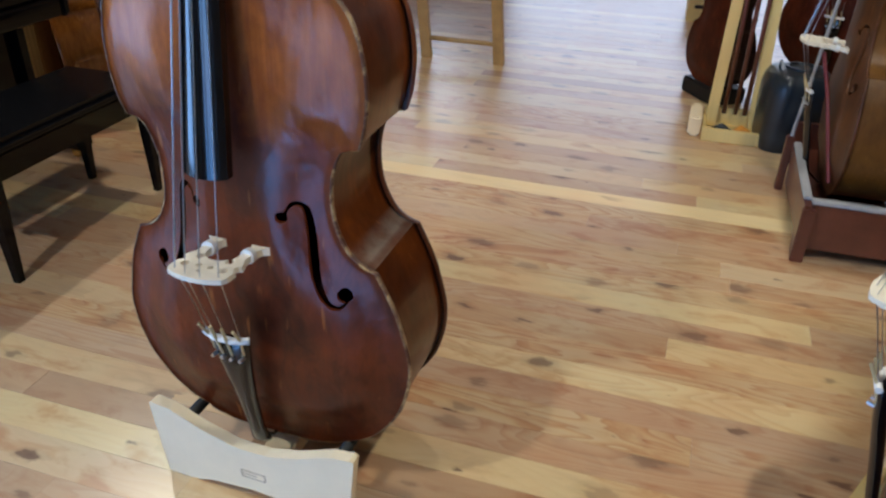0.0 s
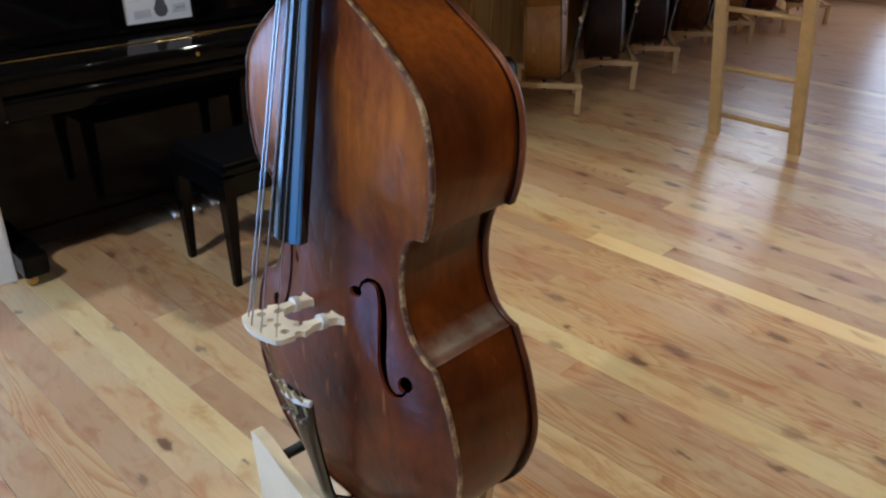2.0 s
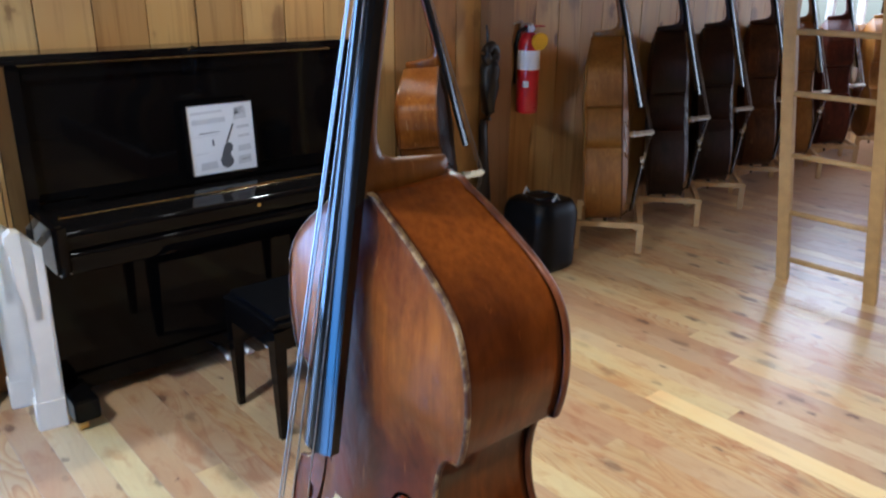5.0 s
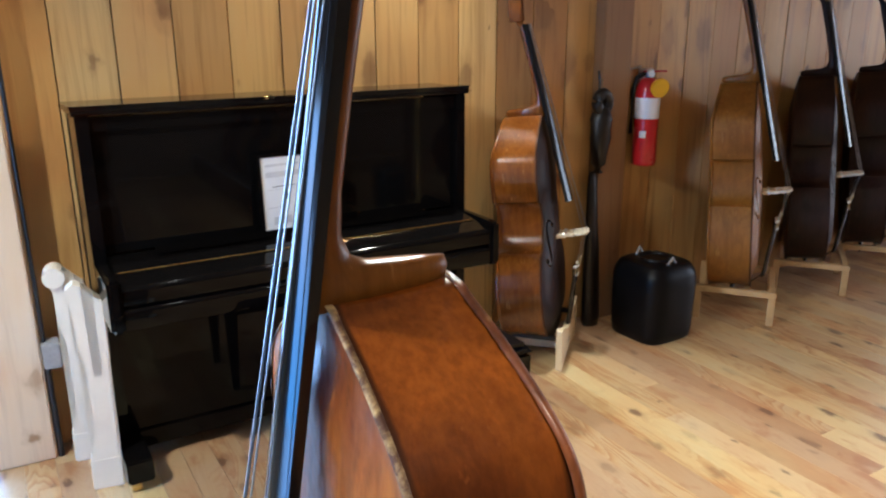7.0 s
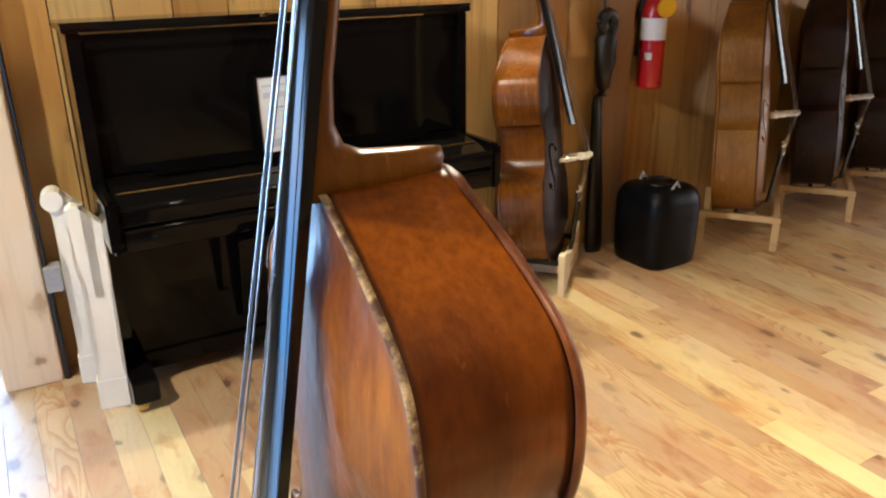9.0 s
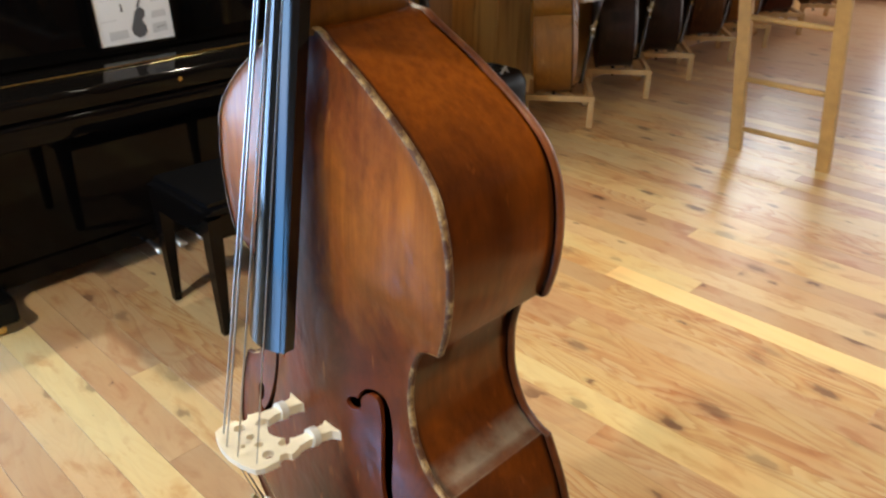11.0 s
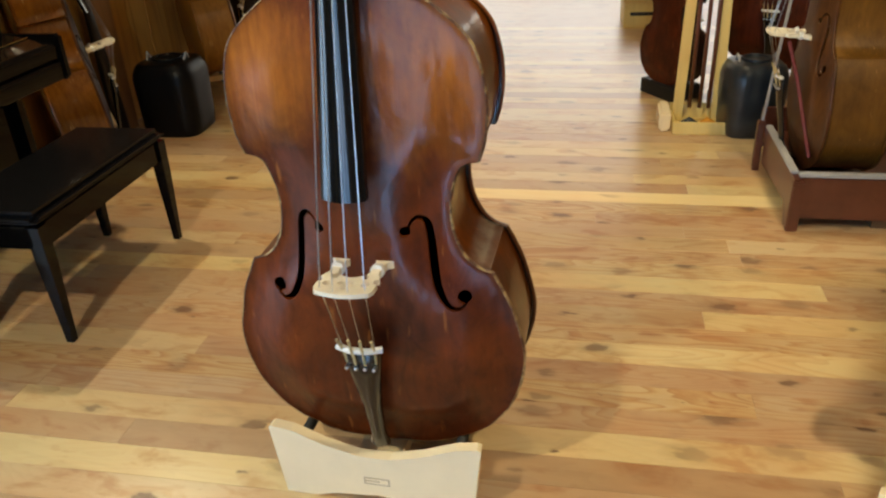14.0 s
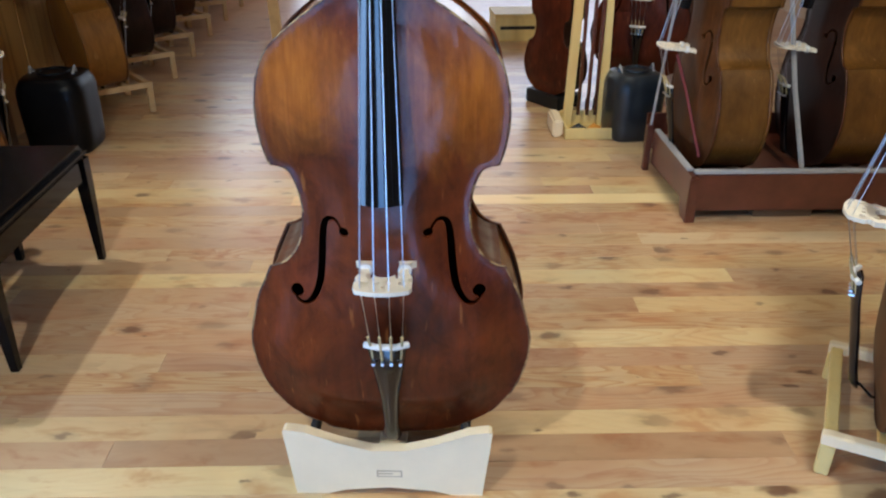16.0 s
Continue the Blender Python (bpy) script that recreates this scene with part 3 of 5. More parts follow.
RIM_X, RIM_Z = [np.concatenate([np.linspace(a[k], b[k], 6)[:-1] for a, b in zip(HALF, HALF[1:])]) for k in (0, 1)]


def swell(x, w, z, high):
    """The arching of a plate at x from its middle, where its half width is w: a crown long and broad that falls to the edge."""
    run = max(0.0, min(1.0, (z - 0.125) / 1.12))
    ends = min(1.0, 8 * run, 9 * (1 - run))
    ends = ends * ends * (3 - 2 * ends)
    length = 1 - ((z - 0.56) / 0.74) ** 2 if z > 0.56 else 1 - 0.35 * ((0.56 - z) / 0.43) ** 2
    broad = float(np.interp(z, [p[0] for p in BOUTS], [p[1] for p in BOUTS]))
    rim_off = float(np.min(np.hypot(RIM_X - abs(x), RIM_Z - z))) if abs(x) < w - 0.005 else 0.0
    d = min(1.0, rim_off / 0.125)
    fall = d * d * (3 - 2 * d)
    flute = -0.0013 * math.exp(-((rim_off - 0.010) / 0.008) ** 2)
    return high * (1 - 0.55 * min(1.0, abs(x) / broad) ** 2) * fall * ends * length + flute


def plate_mesh(y_of, thick, cols=28):
    """A closed arched plate; y_of(s, z) is the height of its outer face."""
    bm = bmesh.new()
    grow = 0.005
    outer, inner = [], []
    for x, z in HALF:
        w = max(x + grow, 0.002)
        zz = z - (grow if z < 0.15 else 0)
        row_o, row_i = [], []
        for c in range(cols + 1):
            s = math.sin((2 * c / cols - 1) * math.pi / 2)
            y = y_of(s * w, w, z)
            row_o.append(bm.verts.new((s * w, y, zz)))
            row_i.append(bm.verts.new((s * w, y + thick, zz)))
        outer.append(row_o)
        inner.append(row_i)
    for a, b in zip(outer, outer[1:]):
        for c in range(cols):
            bm.faces.new((a[c], a[c + 1], b[c + 1], b[c]))
    for a, b in zip(inner, inner[1:]):
        for c in range(cols):
            bm.faces.new((a[c], b[c], b[c + 1], a[c + 1]))
    for k in range(len(outer) - 1):
        for c in (0, cols):
            bm.faces.new((outer[k][c], outer[k + 1][c], inner[k + 1][c], inner[k][c]))
    for k in (0, len(outer) - 1):
        for c in range(cols):
            bm.faces.new((outer[k][c], outer[k][c + 1], inner[k][c + 1], inner[k][c]))
    bmesh.ops.recalc_face_normals(bm, faces=bm.faces)
    return bm


def f_hole(side):
    """The outline of one sound hole as loops of (x, z): the long stem and its two round eyes."""
    mid = curve_through([(0.098, 0.716, 0), (0.104, 0.733, 0), (0.118, 0.742, 0), (0.135, 0.730, 0), (0.142, 0.690, 0), (0.146, 0.640, 0), (0.154, 0.585, 0),
                         (0.172, 0.545, 0), (0.192, 0.533, 0), (0.208, 0.540, 0), (0.214, 0.556, 0)], 5)
    n = len(mid)
    left, right = [], []
    for i, p in enumerate(mid):
        d = (mid[min(i + 1, n - 1)] - mid[max(i - 1, 0)]).normalized()
        nrm = Vector((-d.y, d.x, 0))
        w = 0.0022 + 0.0068 * math.sin(math.pi * i / (n - 1)) ** 1.6
        left.append(p + nrm * w)
        right.append(p - nrm * w)
    stem = [(side * p.x, p.y) for p in left + right[::-1]]
    eyes = []
    for cx, cz, r in ((0.092, 0.714, 0.0115), (0.208, 0.559, 0.0155)):
        eyes.append([(side * (cx + r * math.cos(a)), cz + r * math.sin(a)) for a in [2 * math.pi * k / 18 for k in range(18)]])
    return [stem] + eyes


def carve(ob, loops, y0, y1):
    """Cuts the loops right through a plate."""
    deps = bpy.context.evaluated_depsgraph_get
    for loop in loops:
        cut = part("cutter", slab(loop, y0, y1), "lining")
        mod = ob.modifiers.new("cut", "BOOLEAN")
        mod.operation, mod.object, mod.solver = "DIFFERENCE", cut, "EXACT"
        deps().update()
        me = bpy.data.meshes.new_from_object(ob.evaluated_get(deps()))
        ob.modifiers.clear()
        ob.data = me
        bpy.data.objects.remove(cut)
    for p in ob.data.polygons:
        p.use_smooth = True
    ob.data.set_sharp_from_angle(angle=radians(32))


def own_material(ob, key):
    ob.material_slots[0].link = "OBJECT"
    ob.material_slots[0].material = MAT[key]


def edge_ring(y0, y1, grow, wave=0.0):
    """The rounded overhanging edge that runs round a plate."""
    bm = bmesh.new()
    a, b, c = rim(grow), rim(grow + 0.0018), rim(grow - 0.0035)
    k = len(a)
    rows = []
    for i in range(k):
        back = depth_at(a[i][1]) - DEEP if y0 > 0.1 else 0.0
        ch = wave * noise.noise(Vector((a[i][0] * 30, 0, a[i][1] * 30)))
        rows.append([bm.verts.new((c[i][0], y0 + back - 0.0022, c[i][1])), bm.verts.new((a[i][0] + 0.0005, y0 + back - 0.0016 + ch, a[i][1])),
                     bm.verts.new((b[i][0] + (ch if a[i][0] > 0 else -ch), (y0 + y1) / 2 + back, b[i][1])), bm.verts.new((a[i][0], y1 + back + 0.0016, a[i][1])), bm.verts.new((c[i][0], y1 + back + 0.002, c[i][1]))])
    for i in range(k):
        p, q = rows[i], rows[(i + 1) % k]
        for j in range(4):
            bm.faces.new((p[j], q[j], q[j + 1], p[j + 1]))
    return bm


FB_LOW, FB_TOP = 0.818, 1.675           # ends of the fingerboard


def fb_back(z):
    """The underside of the fingerboard: it rises away from the belly towards the bridge."""
    return -0.014 - 0.186 * (1.25 - z)


def bass_neck():
    bm = bmesh.new()
    rows = []
    for z, w, d in [(1.236, 0.024, 0.190), (1.262, 0.024, 0.192), (1.276, 0.0235, 0.184), (1.281, 0.023, 0.140), (1.286, 0.023, 0.075), (1.298, 0.0225, 0.046), (1.325, 0.022, 0.030), (1.38, 0.0215, 0.023), (1.50, 0.021, 0.022), (1.66, 0.020, 0.024), (1.70, 0.020, 0.036)]:
        y = fb_back(min(z, 1.70))
        row = [bm.verts.new((w * math.cos(a), y + d * max(0.0, math.sin(a)) ** 0.8, z)) for a in [math.pi * k / 14 for k in range(15)]]
        rows.append(row)
    for a, b in zip(rows, rows[1:]):
        for k in range(14):
            bm.faces.new((a[k], a[k + 1], b[k + 1], b[k]))
        bm.faces.new((a[14], a[0], b[0], b[14]))
    bm.faces.new(rows[0])
    bm.faces.new(rows[-1])
    return bm


def bass_scroll():
    y = fb_back(1.69)
    bm = bmesh.new()
    for sx in (-1, 1):
        box(sx * 0.030 - 0.006, sx * 0.030 + 0.006, y - 0.005, y + 0.055, 1.69, 1.93, bm)
    box(-0.030, 0.030, y + 0.040, y + 0.055, 1.69, 1.93, bm)
    turns = [Vector((0, y + 0.018 + 0.052 * (1 - t / 26) * math.sin(t * 0.5), 1.965 + 0.052 * (1 - t / 26) * math.cos(t * 0.5))) for t in range(24)]
    tube(turns, [0.034 - 0.0004 * t for t in range(24)], 8, bm)
    return bm


def bass_bridge():
    """A crowned top plate with round holes over two slim arms that end in feet. It stands out from the belly."""
    bm = bmesh.new()
    cols = []
    for k in range(25):
        x = -0.066 + 0.132 * k / 24
        a = abs(x)
        high_z = 0.165 - 0.013 * (a / 0.06) ** 2 - (0.010 if a > 0.0635 else 0)
        low_z = 0.092 - 0.016 * (a / 0.032) ** 2 if a < 0.032 else 0.076 + (0.016 if a > 0.0635 else 0)
        cols.append([bm.verts.new((x, y, z)) for y, z in ((-0.0075, low_z), (0.0075, low_z), (0.0075, high_z), (-0.0075, high_z))])
    for a, b in zip(cols, cols[1:]):
        for k in range(4):
            bm.faces.new((a[k], a[(k + 1) % 4], b[(k + 1) % 4], b[k]))
    bm.faces.new(cols[0])
    bm.faces.new(cols[-1])
    ob = part("bridge", bm, "maple", None, "pale maple bridge")
    loops = [[(cx + r * math.cos(a), cz + r * math.sin(a)) for a in [2 * math.pi * k / 14 for k in range(14)]]
             for cx, cz, r in ((-0.043, 0.120, 0.0095), (0.043, 0.120, 0.0095), (-0.013, 0.118, 0.0070), (0.013, 0.118, 0.0070), (0.0, 0.138, 0.0045))]
    for sx in (-1, 1):
        # the ear at each side, and the hook cut beneath it
        loops.append([(sx * (0.0685 + 0.0125 * math.cos(a)), 0.104 + 0.0105 * math.sin(a)) for a in [2 * math.pi * k / 14 for k in range(14)]])
        loops.append([(sx * (0.0335 + 0.0085 * math.cos(a)), 0.0865 + 0.0105 * math.sin(a)) for a in [2 * math.pi * k / 14 for k in range(14)]])
    carve(ob, loops, -0.02, 0.02)
    bm = bmesh.new()
    bm.from_mesh(ob.data)
    for sx in (-1, 1):
        rows = []
        for inner, outer, z in ((0.032, 0.058, 0.0765), (0.036, 0.056, 0.062), (0.038, 0.055, 0.040), (0.036, 0.060, 0.018), (0.029, 0.074, 0.008), (0.028, 0.077, 0.0)):
            rows.append([bm.verts.new((sx * x, y, z)) for x, y in ((inner, -0.0075), (outer, -0.0075), (outer, 0.0075), (inner, 0.0075))])
        for a, b in zip(rows, rows[1:]):
            for k in range(4):
                bm.faces.new((a[k], a[(k + 1) % 4], b[(k + 1) % 4], b[k]))
        bm.faces.new(rows[-1])
    bmesh.ops.recalc_face_normals(bm, faces=bm.faces)
    bm.to_mesh(ob.data)
    bm.free()
    for p in ob.data.polygons:
        p.use_smooth = False
    for v in ob.data.vertices:
        x, y, z = v.co
        v.co = (0.92 * x, -z - 0.034, 0.640 + y * (1.15 - 3.2 * z) + 0.10 * z)
    return ob


def double_bass(m, label, belly, rib, edge, group="", own_neck=False):
    bass = thing("double_bass", m, label, "double bass", group)
    top = part("belly", plate_mesh(lambda x, w, z: -0.003 - swell(x, w, z, 0.042), 0.007), belly)
    carve(top, f_hole(1) + f_hole(-1), -0.12, 0.05)
    top.parent = bass
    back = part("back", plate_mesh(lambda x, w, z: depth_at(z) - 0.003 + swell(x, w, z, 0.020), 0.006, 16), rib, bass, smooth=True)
    bm = bmesh.new()
    ring = rim(-0.004)
    a = [bm.verts.new((x, 0.0, z)) for x, z in ring]
    b = [bm.verts.new((x, depth_at(z), z)) for x, z in ring]
    for i in range(len(a)):
        bm.faces.new((a[i], a[(i + 1) % len(a)], b[(i + 1) % len(a)], b[i]))
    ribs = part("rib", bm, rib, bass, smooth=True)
    part("front_edge", edge_ring(-0.003, 0.0035, 0.0055, 0.0022), edge, bass, "worn pale plate edge with chipped varnish", smooth=True)
    part("back_edge", edge_ring(DEEP - 0.006, DEEP + 0.004, 0.006, 0.001), "old_rim", bass, smooth=True)
    neck = part("neck", bass_neck(), "neck_wood" if own_neck else rib, bass, smooth=True)
    part("scroll", bass_scroll(), rib, bass, bevel=0.003)
    # fingerboard with a rounded playing face
    bm = bmesh.new()
    rows = []
    for z in (FB_LOW, 1.0, 1.25, 1.5, FB_TOP):
        w = 0.045 - 0.0235 * (z - FB_LOW) / (FB_TOP - FB_LOW)
        y = fb_back(z)
        rows.append([bm.verts.new((-w, y, z))] + [bm.verts.new((w * (2 * k / 10 - 1), y - 0.016 - 0.015 * (1 - (2 * k / 10 - 1) ** 2), z)) for k in range(11)] + [bm.verts.new((w, y, z))])
    for a, b in zip(rows, rows[1:]):
        for k in range(12):
            bm.faces.new((a[k], a[k + 1], b[k + 1], b[k]))
        bm.faces.new((a[12], a[0], b[0], b[12]))
    bm.faces.new(rows[0])
    bm.faces.new(rows[-1])
    fb = part("fingerboard", bm, "ebony", bass, "black ebony fingerboard", smooth=True)
    fb.data.set_sharp_from_angle(angle=radians(32))
    br = bass_bridge()
    br.parent = bass
    for sx in (-1, 1):
        part("adjuster", tube([(sx * 0.0425, -0.072, 0.645), (sx * 0.0425, -0.084, 0.647)], 0.0150, 16), "alloy", br)
    # tailpiece, its saddle and the strings
    bm = bmesh.new()
    rows = []
    for z, w, y, t in [(0.150, 0.021, -0.052, 0.016), (0.165, 0.024, -0.058, 0.022), (0.20, 0.0175, -0.066, 0.020), (0.30, 0.022, -0.084, 0.022), (0.40, 0.036, -0.104, 0.022), (0.466, 0.045, -0.113, 0.020), (0.474, 0.044, -0.113, 0.014)]:
        rows.append([bm.verts.new((w * math.cos(a), y - t * math.sin(a), z)) for a in [math.pi * k / 10 for k in range(11)]] + [bm.verts.new((0, y + 0.004, z))])
    for a, b in zip(rows, rows[1:]):
        for k in range(12):
            bm.faces.new((a[k], a[(k + 1) % 12], b[(k + 1) % 12], b[k]))
    bm.faces.new(rows[0])
    bm.faces.new(rows[-1])
    tail = part("tailpiece", bm, "ebony", bass, "black ebony tailpiece", smooth=True)
    part("saddle", tube([(-0.049, -0.122, 0.480), (-0.02, -0.135, 0.481), (0.02, -0.135, 0.481), (0.049, -0.122, 0.480)], 0.0075, 8), "box_white", tail)
    for k, off in enumerate((-0.0435, -0.0145, 0.0145, 0.0435)):
        r = 0.0017 - 0.0002 * k
        crown = -0.034 - 0.157 + 0.014 * (off / 0.0435) ** 2
        top_y = fb_back(FB_TOP) - 0.036 + 0.006 * (off / 0.0435) ** 2
        part("string", tube([(off * 0.80, -0.139 + 6 * off * off, 0.480), (off * 1.05, crown, 0.660), (off * 0.42, top_y, FB_TOP)], r, 6), "string", bass, "thin steel string")
        part("string_end", tube([(off * 0.72, -0.130 + 5 * off * off, 0.440), (off * 0.80, -0.142 + 6 * off * off, 0.481), (off * 0.86, -0.152, 0.520)], 0.0032, 6), "silk", tail)
        part("string_knot", tube([(off * 0.70, -0.122, 0.432), (off * 0.70, -0.137, 0.434)], 0.004, 8), "steel", tail)
    part("endpin", tube([(0, 0.10, 0.135), (0, 0.10, 0.040)], [0.016, 0.008], 10), "ebony", bass)
    part("tail_wire", tube([(0, -0.05, 0.155), (0, -0.012, 0.122), (0, 0.06, 0.118)], 0.004, 6), "ebony", tail)
    return bass


def recolour(bass, belly, rib, edge):
    for o in bass.children:
        kind_of = o.name.split(".")[0]
        key = {"belly": belly, "back": rib, "rib": rib, "front_edge": edge, "back_edge": rib, "neck": rib, "scroll": rib}.get(kind_of)
        if key:
            own_material(o, key)


def board_outline():
    top = [(-0.255, 0.200), (-0.247, 0.205), (-0.20, 0.198), (-0.12, 0.165), (-0.04, 0.143), (0.04, 0.143), (0.12, 0.165), (0.20, 0.198), (0.247, 0.205), (0.255, 0.200)]
    low = [(0.235, 0.0), (0.16, 0.0), (0.11, 0.014), (0.0, 0.024), (-0.11, 0.014), (-0.16, 0.0), (-0.235, 0.0)]
    return top + low


def bass_stand(m, label, group=""):
    """Two sawn boards joined by a beam, with two padded rods that carry the instrument."""
    st = thing("bass_stand", m, label, "instrument stand", group)
    board = part("front_board", slab(board_outline(), -0.100, -0.072), "white_wood", st, "pale sawn board with a hollow upper edge", bevel=0.004)
    mark = bmesh.new()
    for x0, x1, z0, z1 in ((-0.030, 0.034, 0.096, 0.100), (-0.030, 0.034, 0.078, 0.081), (-0.030, 0.010, 0.087, 0.0905), (-0.030, -0.0265, 0.078, 0.100), (0.030, 0.034, 0.078, 0.100)):
        box(x0, x1, -0.1008, -0.0998, z0 - 0.02, z1 - 0.02, mark)
    part("stamp", mark, "brand", board, "faint branded stamp")
    part("rear_board", slab([(x * 0.8, z * 0.8) for x, z in board_outline()], 0.235, 0.262), "white_wood", st, bevel=0.004)
    part("beam", box(-0.035, 0.035, -0.071, 0.234, 0.020, 0.060), "white_wood", st, bevel=0.003)
    for sx in (-1, 1):
        part("rod", tube([(sx * 0.192, -0.071, 0.140), (sx * 0.192, 0.234, 0.140)], 0.0135, 12), "rubber", st, "black rubber-covered rod", smooth=True)
    return st


def cradle(m, label, group, h=0.186, wood="stand", rail_wood="stand", arms=True):
    """A low trestle of square pine bars on four legs; h is its height."""
    st = thing("cradle_stand", m, label, "instrument stand", group)
    for sx in (-1, 1):
        part("side_rail", box(sx * 0.225 - 0.016, sx * 0.225 + 0.016, -0.125, 0.285, h - 0.032, h), rail_wood, st, bevel=0.003)
        for y in (-0.105, 0.269):
            part("leg", box(sx * 0.225 - 0.015, sx * 0.225 + 0.015, y - 0.018, y + 0.018, 0.0, h - 0.033), wood, st, bevel=0.003)
        if arms:
            part("arm", tube([(sx * 0.205, -0.100, h), (sx * 0.215, -0.150, h + 0.20)], 0.011, 8), "rubber", st)
    part("front_rail", box(-0.208, 0.208, -0.120, -0.088, h - 0.034, h - 0.004), wood, st, bevel=0.003)
    for y in (0.02, 0.20):
        part("cross_bar", box(-0.208, 0.208, y - 0.014, y + 0.014, h - 0.032, h - 0.004), wood, st, bevel=0.003)
    return st


BASS = pose(-0.522, 1.4475, 0, 1.0, 0, 0.8)
main_bass = double_bass(BASS, "old red-brown double bass with worn edges on a pale stand", "old_belly", "old_rib", "old_edge", own_neck=True)
bass_stand(pose(-0.530, 1.445, 0), "pale sawn-wood bass stand with black padded rods on the floor")


def other_bass(m, label, belly, rib, edge, group):
    b = copy_thing(main_bass, m)
    tagged(b, label, "double bass", group)
    recolour(b, belly, rib, edge)
    return b


# beside the piano
other_bass(pose(-2.53, 3.31, -0.018, -5.5, 0, 135) @ Matrix.Scale(0.945, 4), "glossy amber-brown double bass on a stand beside the piano", "dark_bass", "shiny_bass", "brown_bass", "basses along the wall")
bass_stand(pose(-2.55, 3.27, 0, 0, 0, 135), "sawn-wood bass stand beside the piano")
# the row along the boarded wall
ROW = [((-2.265, 4.453), "gold_bass", "amber-brown"), ((-2.379, 5.213), "dark_bass", "very dark brown"), ((-2.435, 5.83), "dark_bass", "nearly black"),
       ((-2.51, 6.55), "brown_bass", "brown"), ((-2.55, 7.20), "gold_bass", "honey-coloured"), ((-2.58, 7.9), "red_bass", "red-brown"), ((-2.50, 8.62), "gold_bass", "yellow-amber")]
for (fx, fy), coat, word in ROW:
    place = pose(fx - 0.195, fy + 0.13, 0, 0, 0, 130)
    cradle(place, "low pine trestle stand under a double bass", "trestle stands along the wall", arms=False)
    other_bass(place @ pose(0, 0.0, 0.052, -4, 0, 0) @ Matrix.Scale(0.97, 4), word + " double bass on a pine trestle by the wall", coat, coat, coat if coat != "gold_bass" else "brown_bass", "basses along the wall")
# in the mahogany crate
for k, (word, belly_coat, rib_coat) in enumerate((("olive-brown", "brown_bass", "olive_bass"), ("dark-fronted brown", "dark_bass", "olive_bass"), ("red-brown", "red_bass", "red_bass"))):
    other_bass(ROOM @ pose(0.86 + 0.53 * k, 3.34, 0.02, 0, 0, -90), word + " double bass standing in a mahogany rack", belly_coat, rib_coat, "brown_bass", "basses in the rack")
# near the camera's right, and by the bow rack
cradle(pose(0.79, 1.61, 0, 0, 0, -115), "cream-painted low trestle stand under a brown bass", "", 0.128, "cream", "white_wood", False)
other_bass(pose(0.79, 1.61, -0.004, 0, 0, -115), "brown double bass with a pale bridge on a low cream stand", "brown_bass", "brown_bass", "brown_bass", "")
cello = copy_thing(main_bass, pose(0.29, 4.74, 0.008, 0, 0, 128) @ Matrix.Scale(0.62, 4))
cello.name = "cello"
tagged(cello, "small amber and dark sunburst cello on a black block", "cello", "")
recolour(cello, "red_bass", "dark_bass", "dark_bass")
for o in cello.children:
    if o.name.split(".")[0] in ("back", "back_edge"):
        own_material(o, "red_bass")
block = thing("floor_block", pose(0.24, 4.71, 0, 0, 0, 38), "low black padded block under a sunburst cello", "block")
part("pad", box(-0.10, 0.10, -0.15, 0.15, 0.0, 0.085), "rubber", block, bevel=0.008)
other_bass(pose(0.82, 5.02, -0.04, 0, 0, -25), "dark red-brown double bass behind the plastic tub", "red_bass", "red_bass", "dark_bass", "")


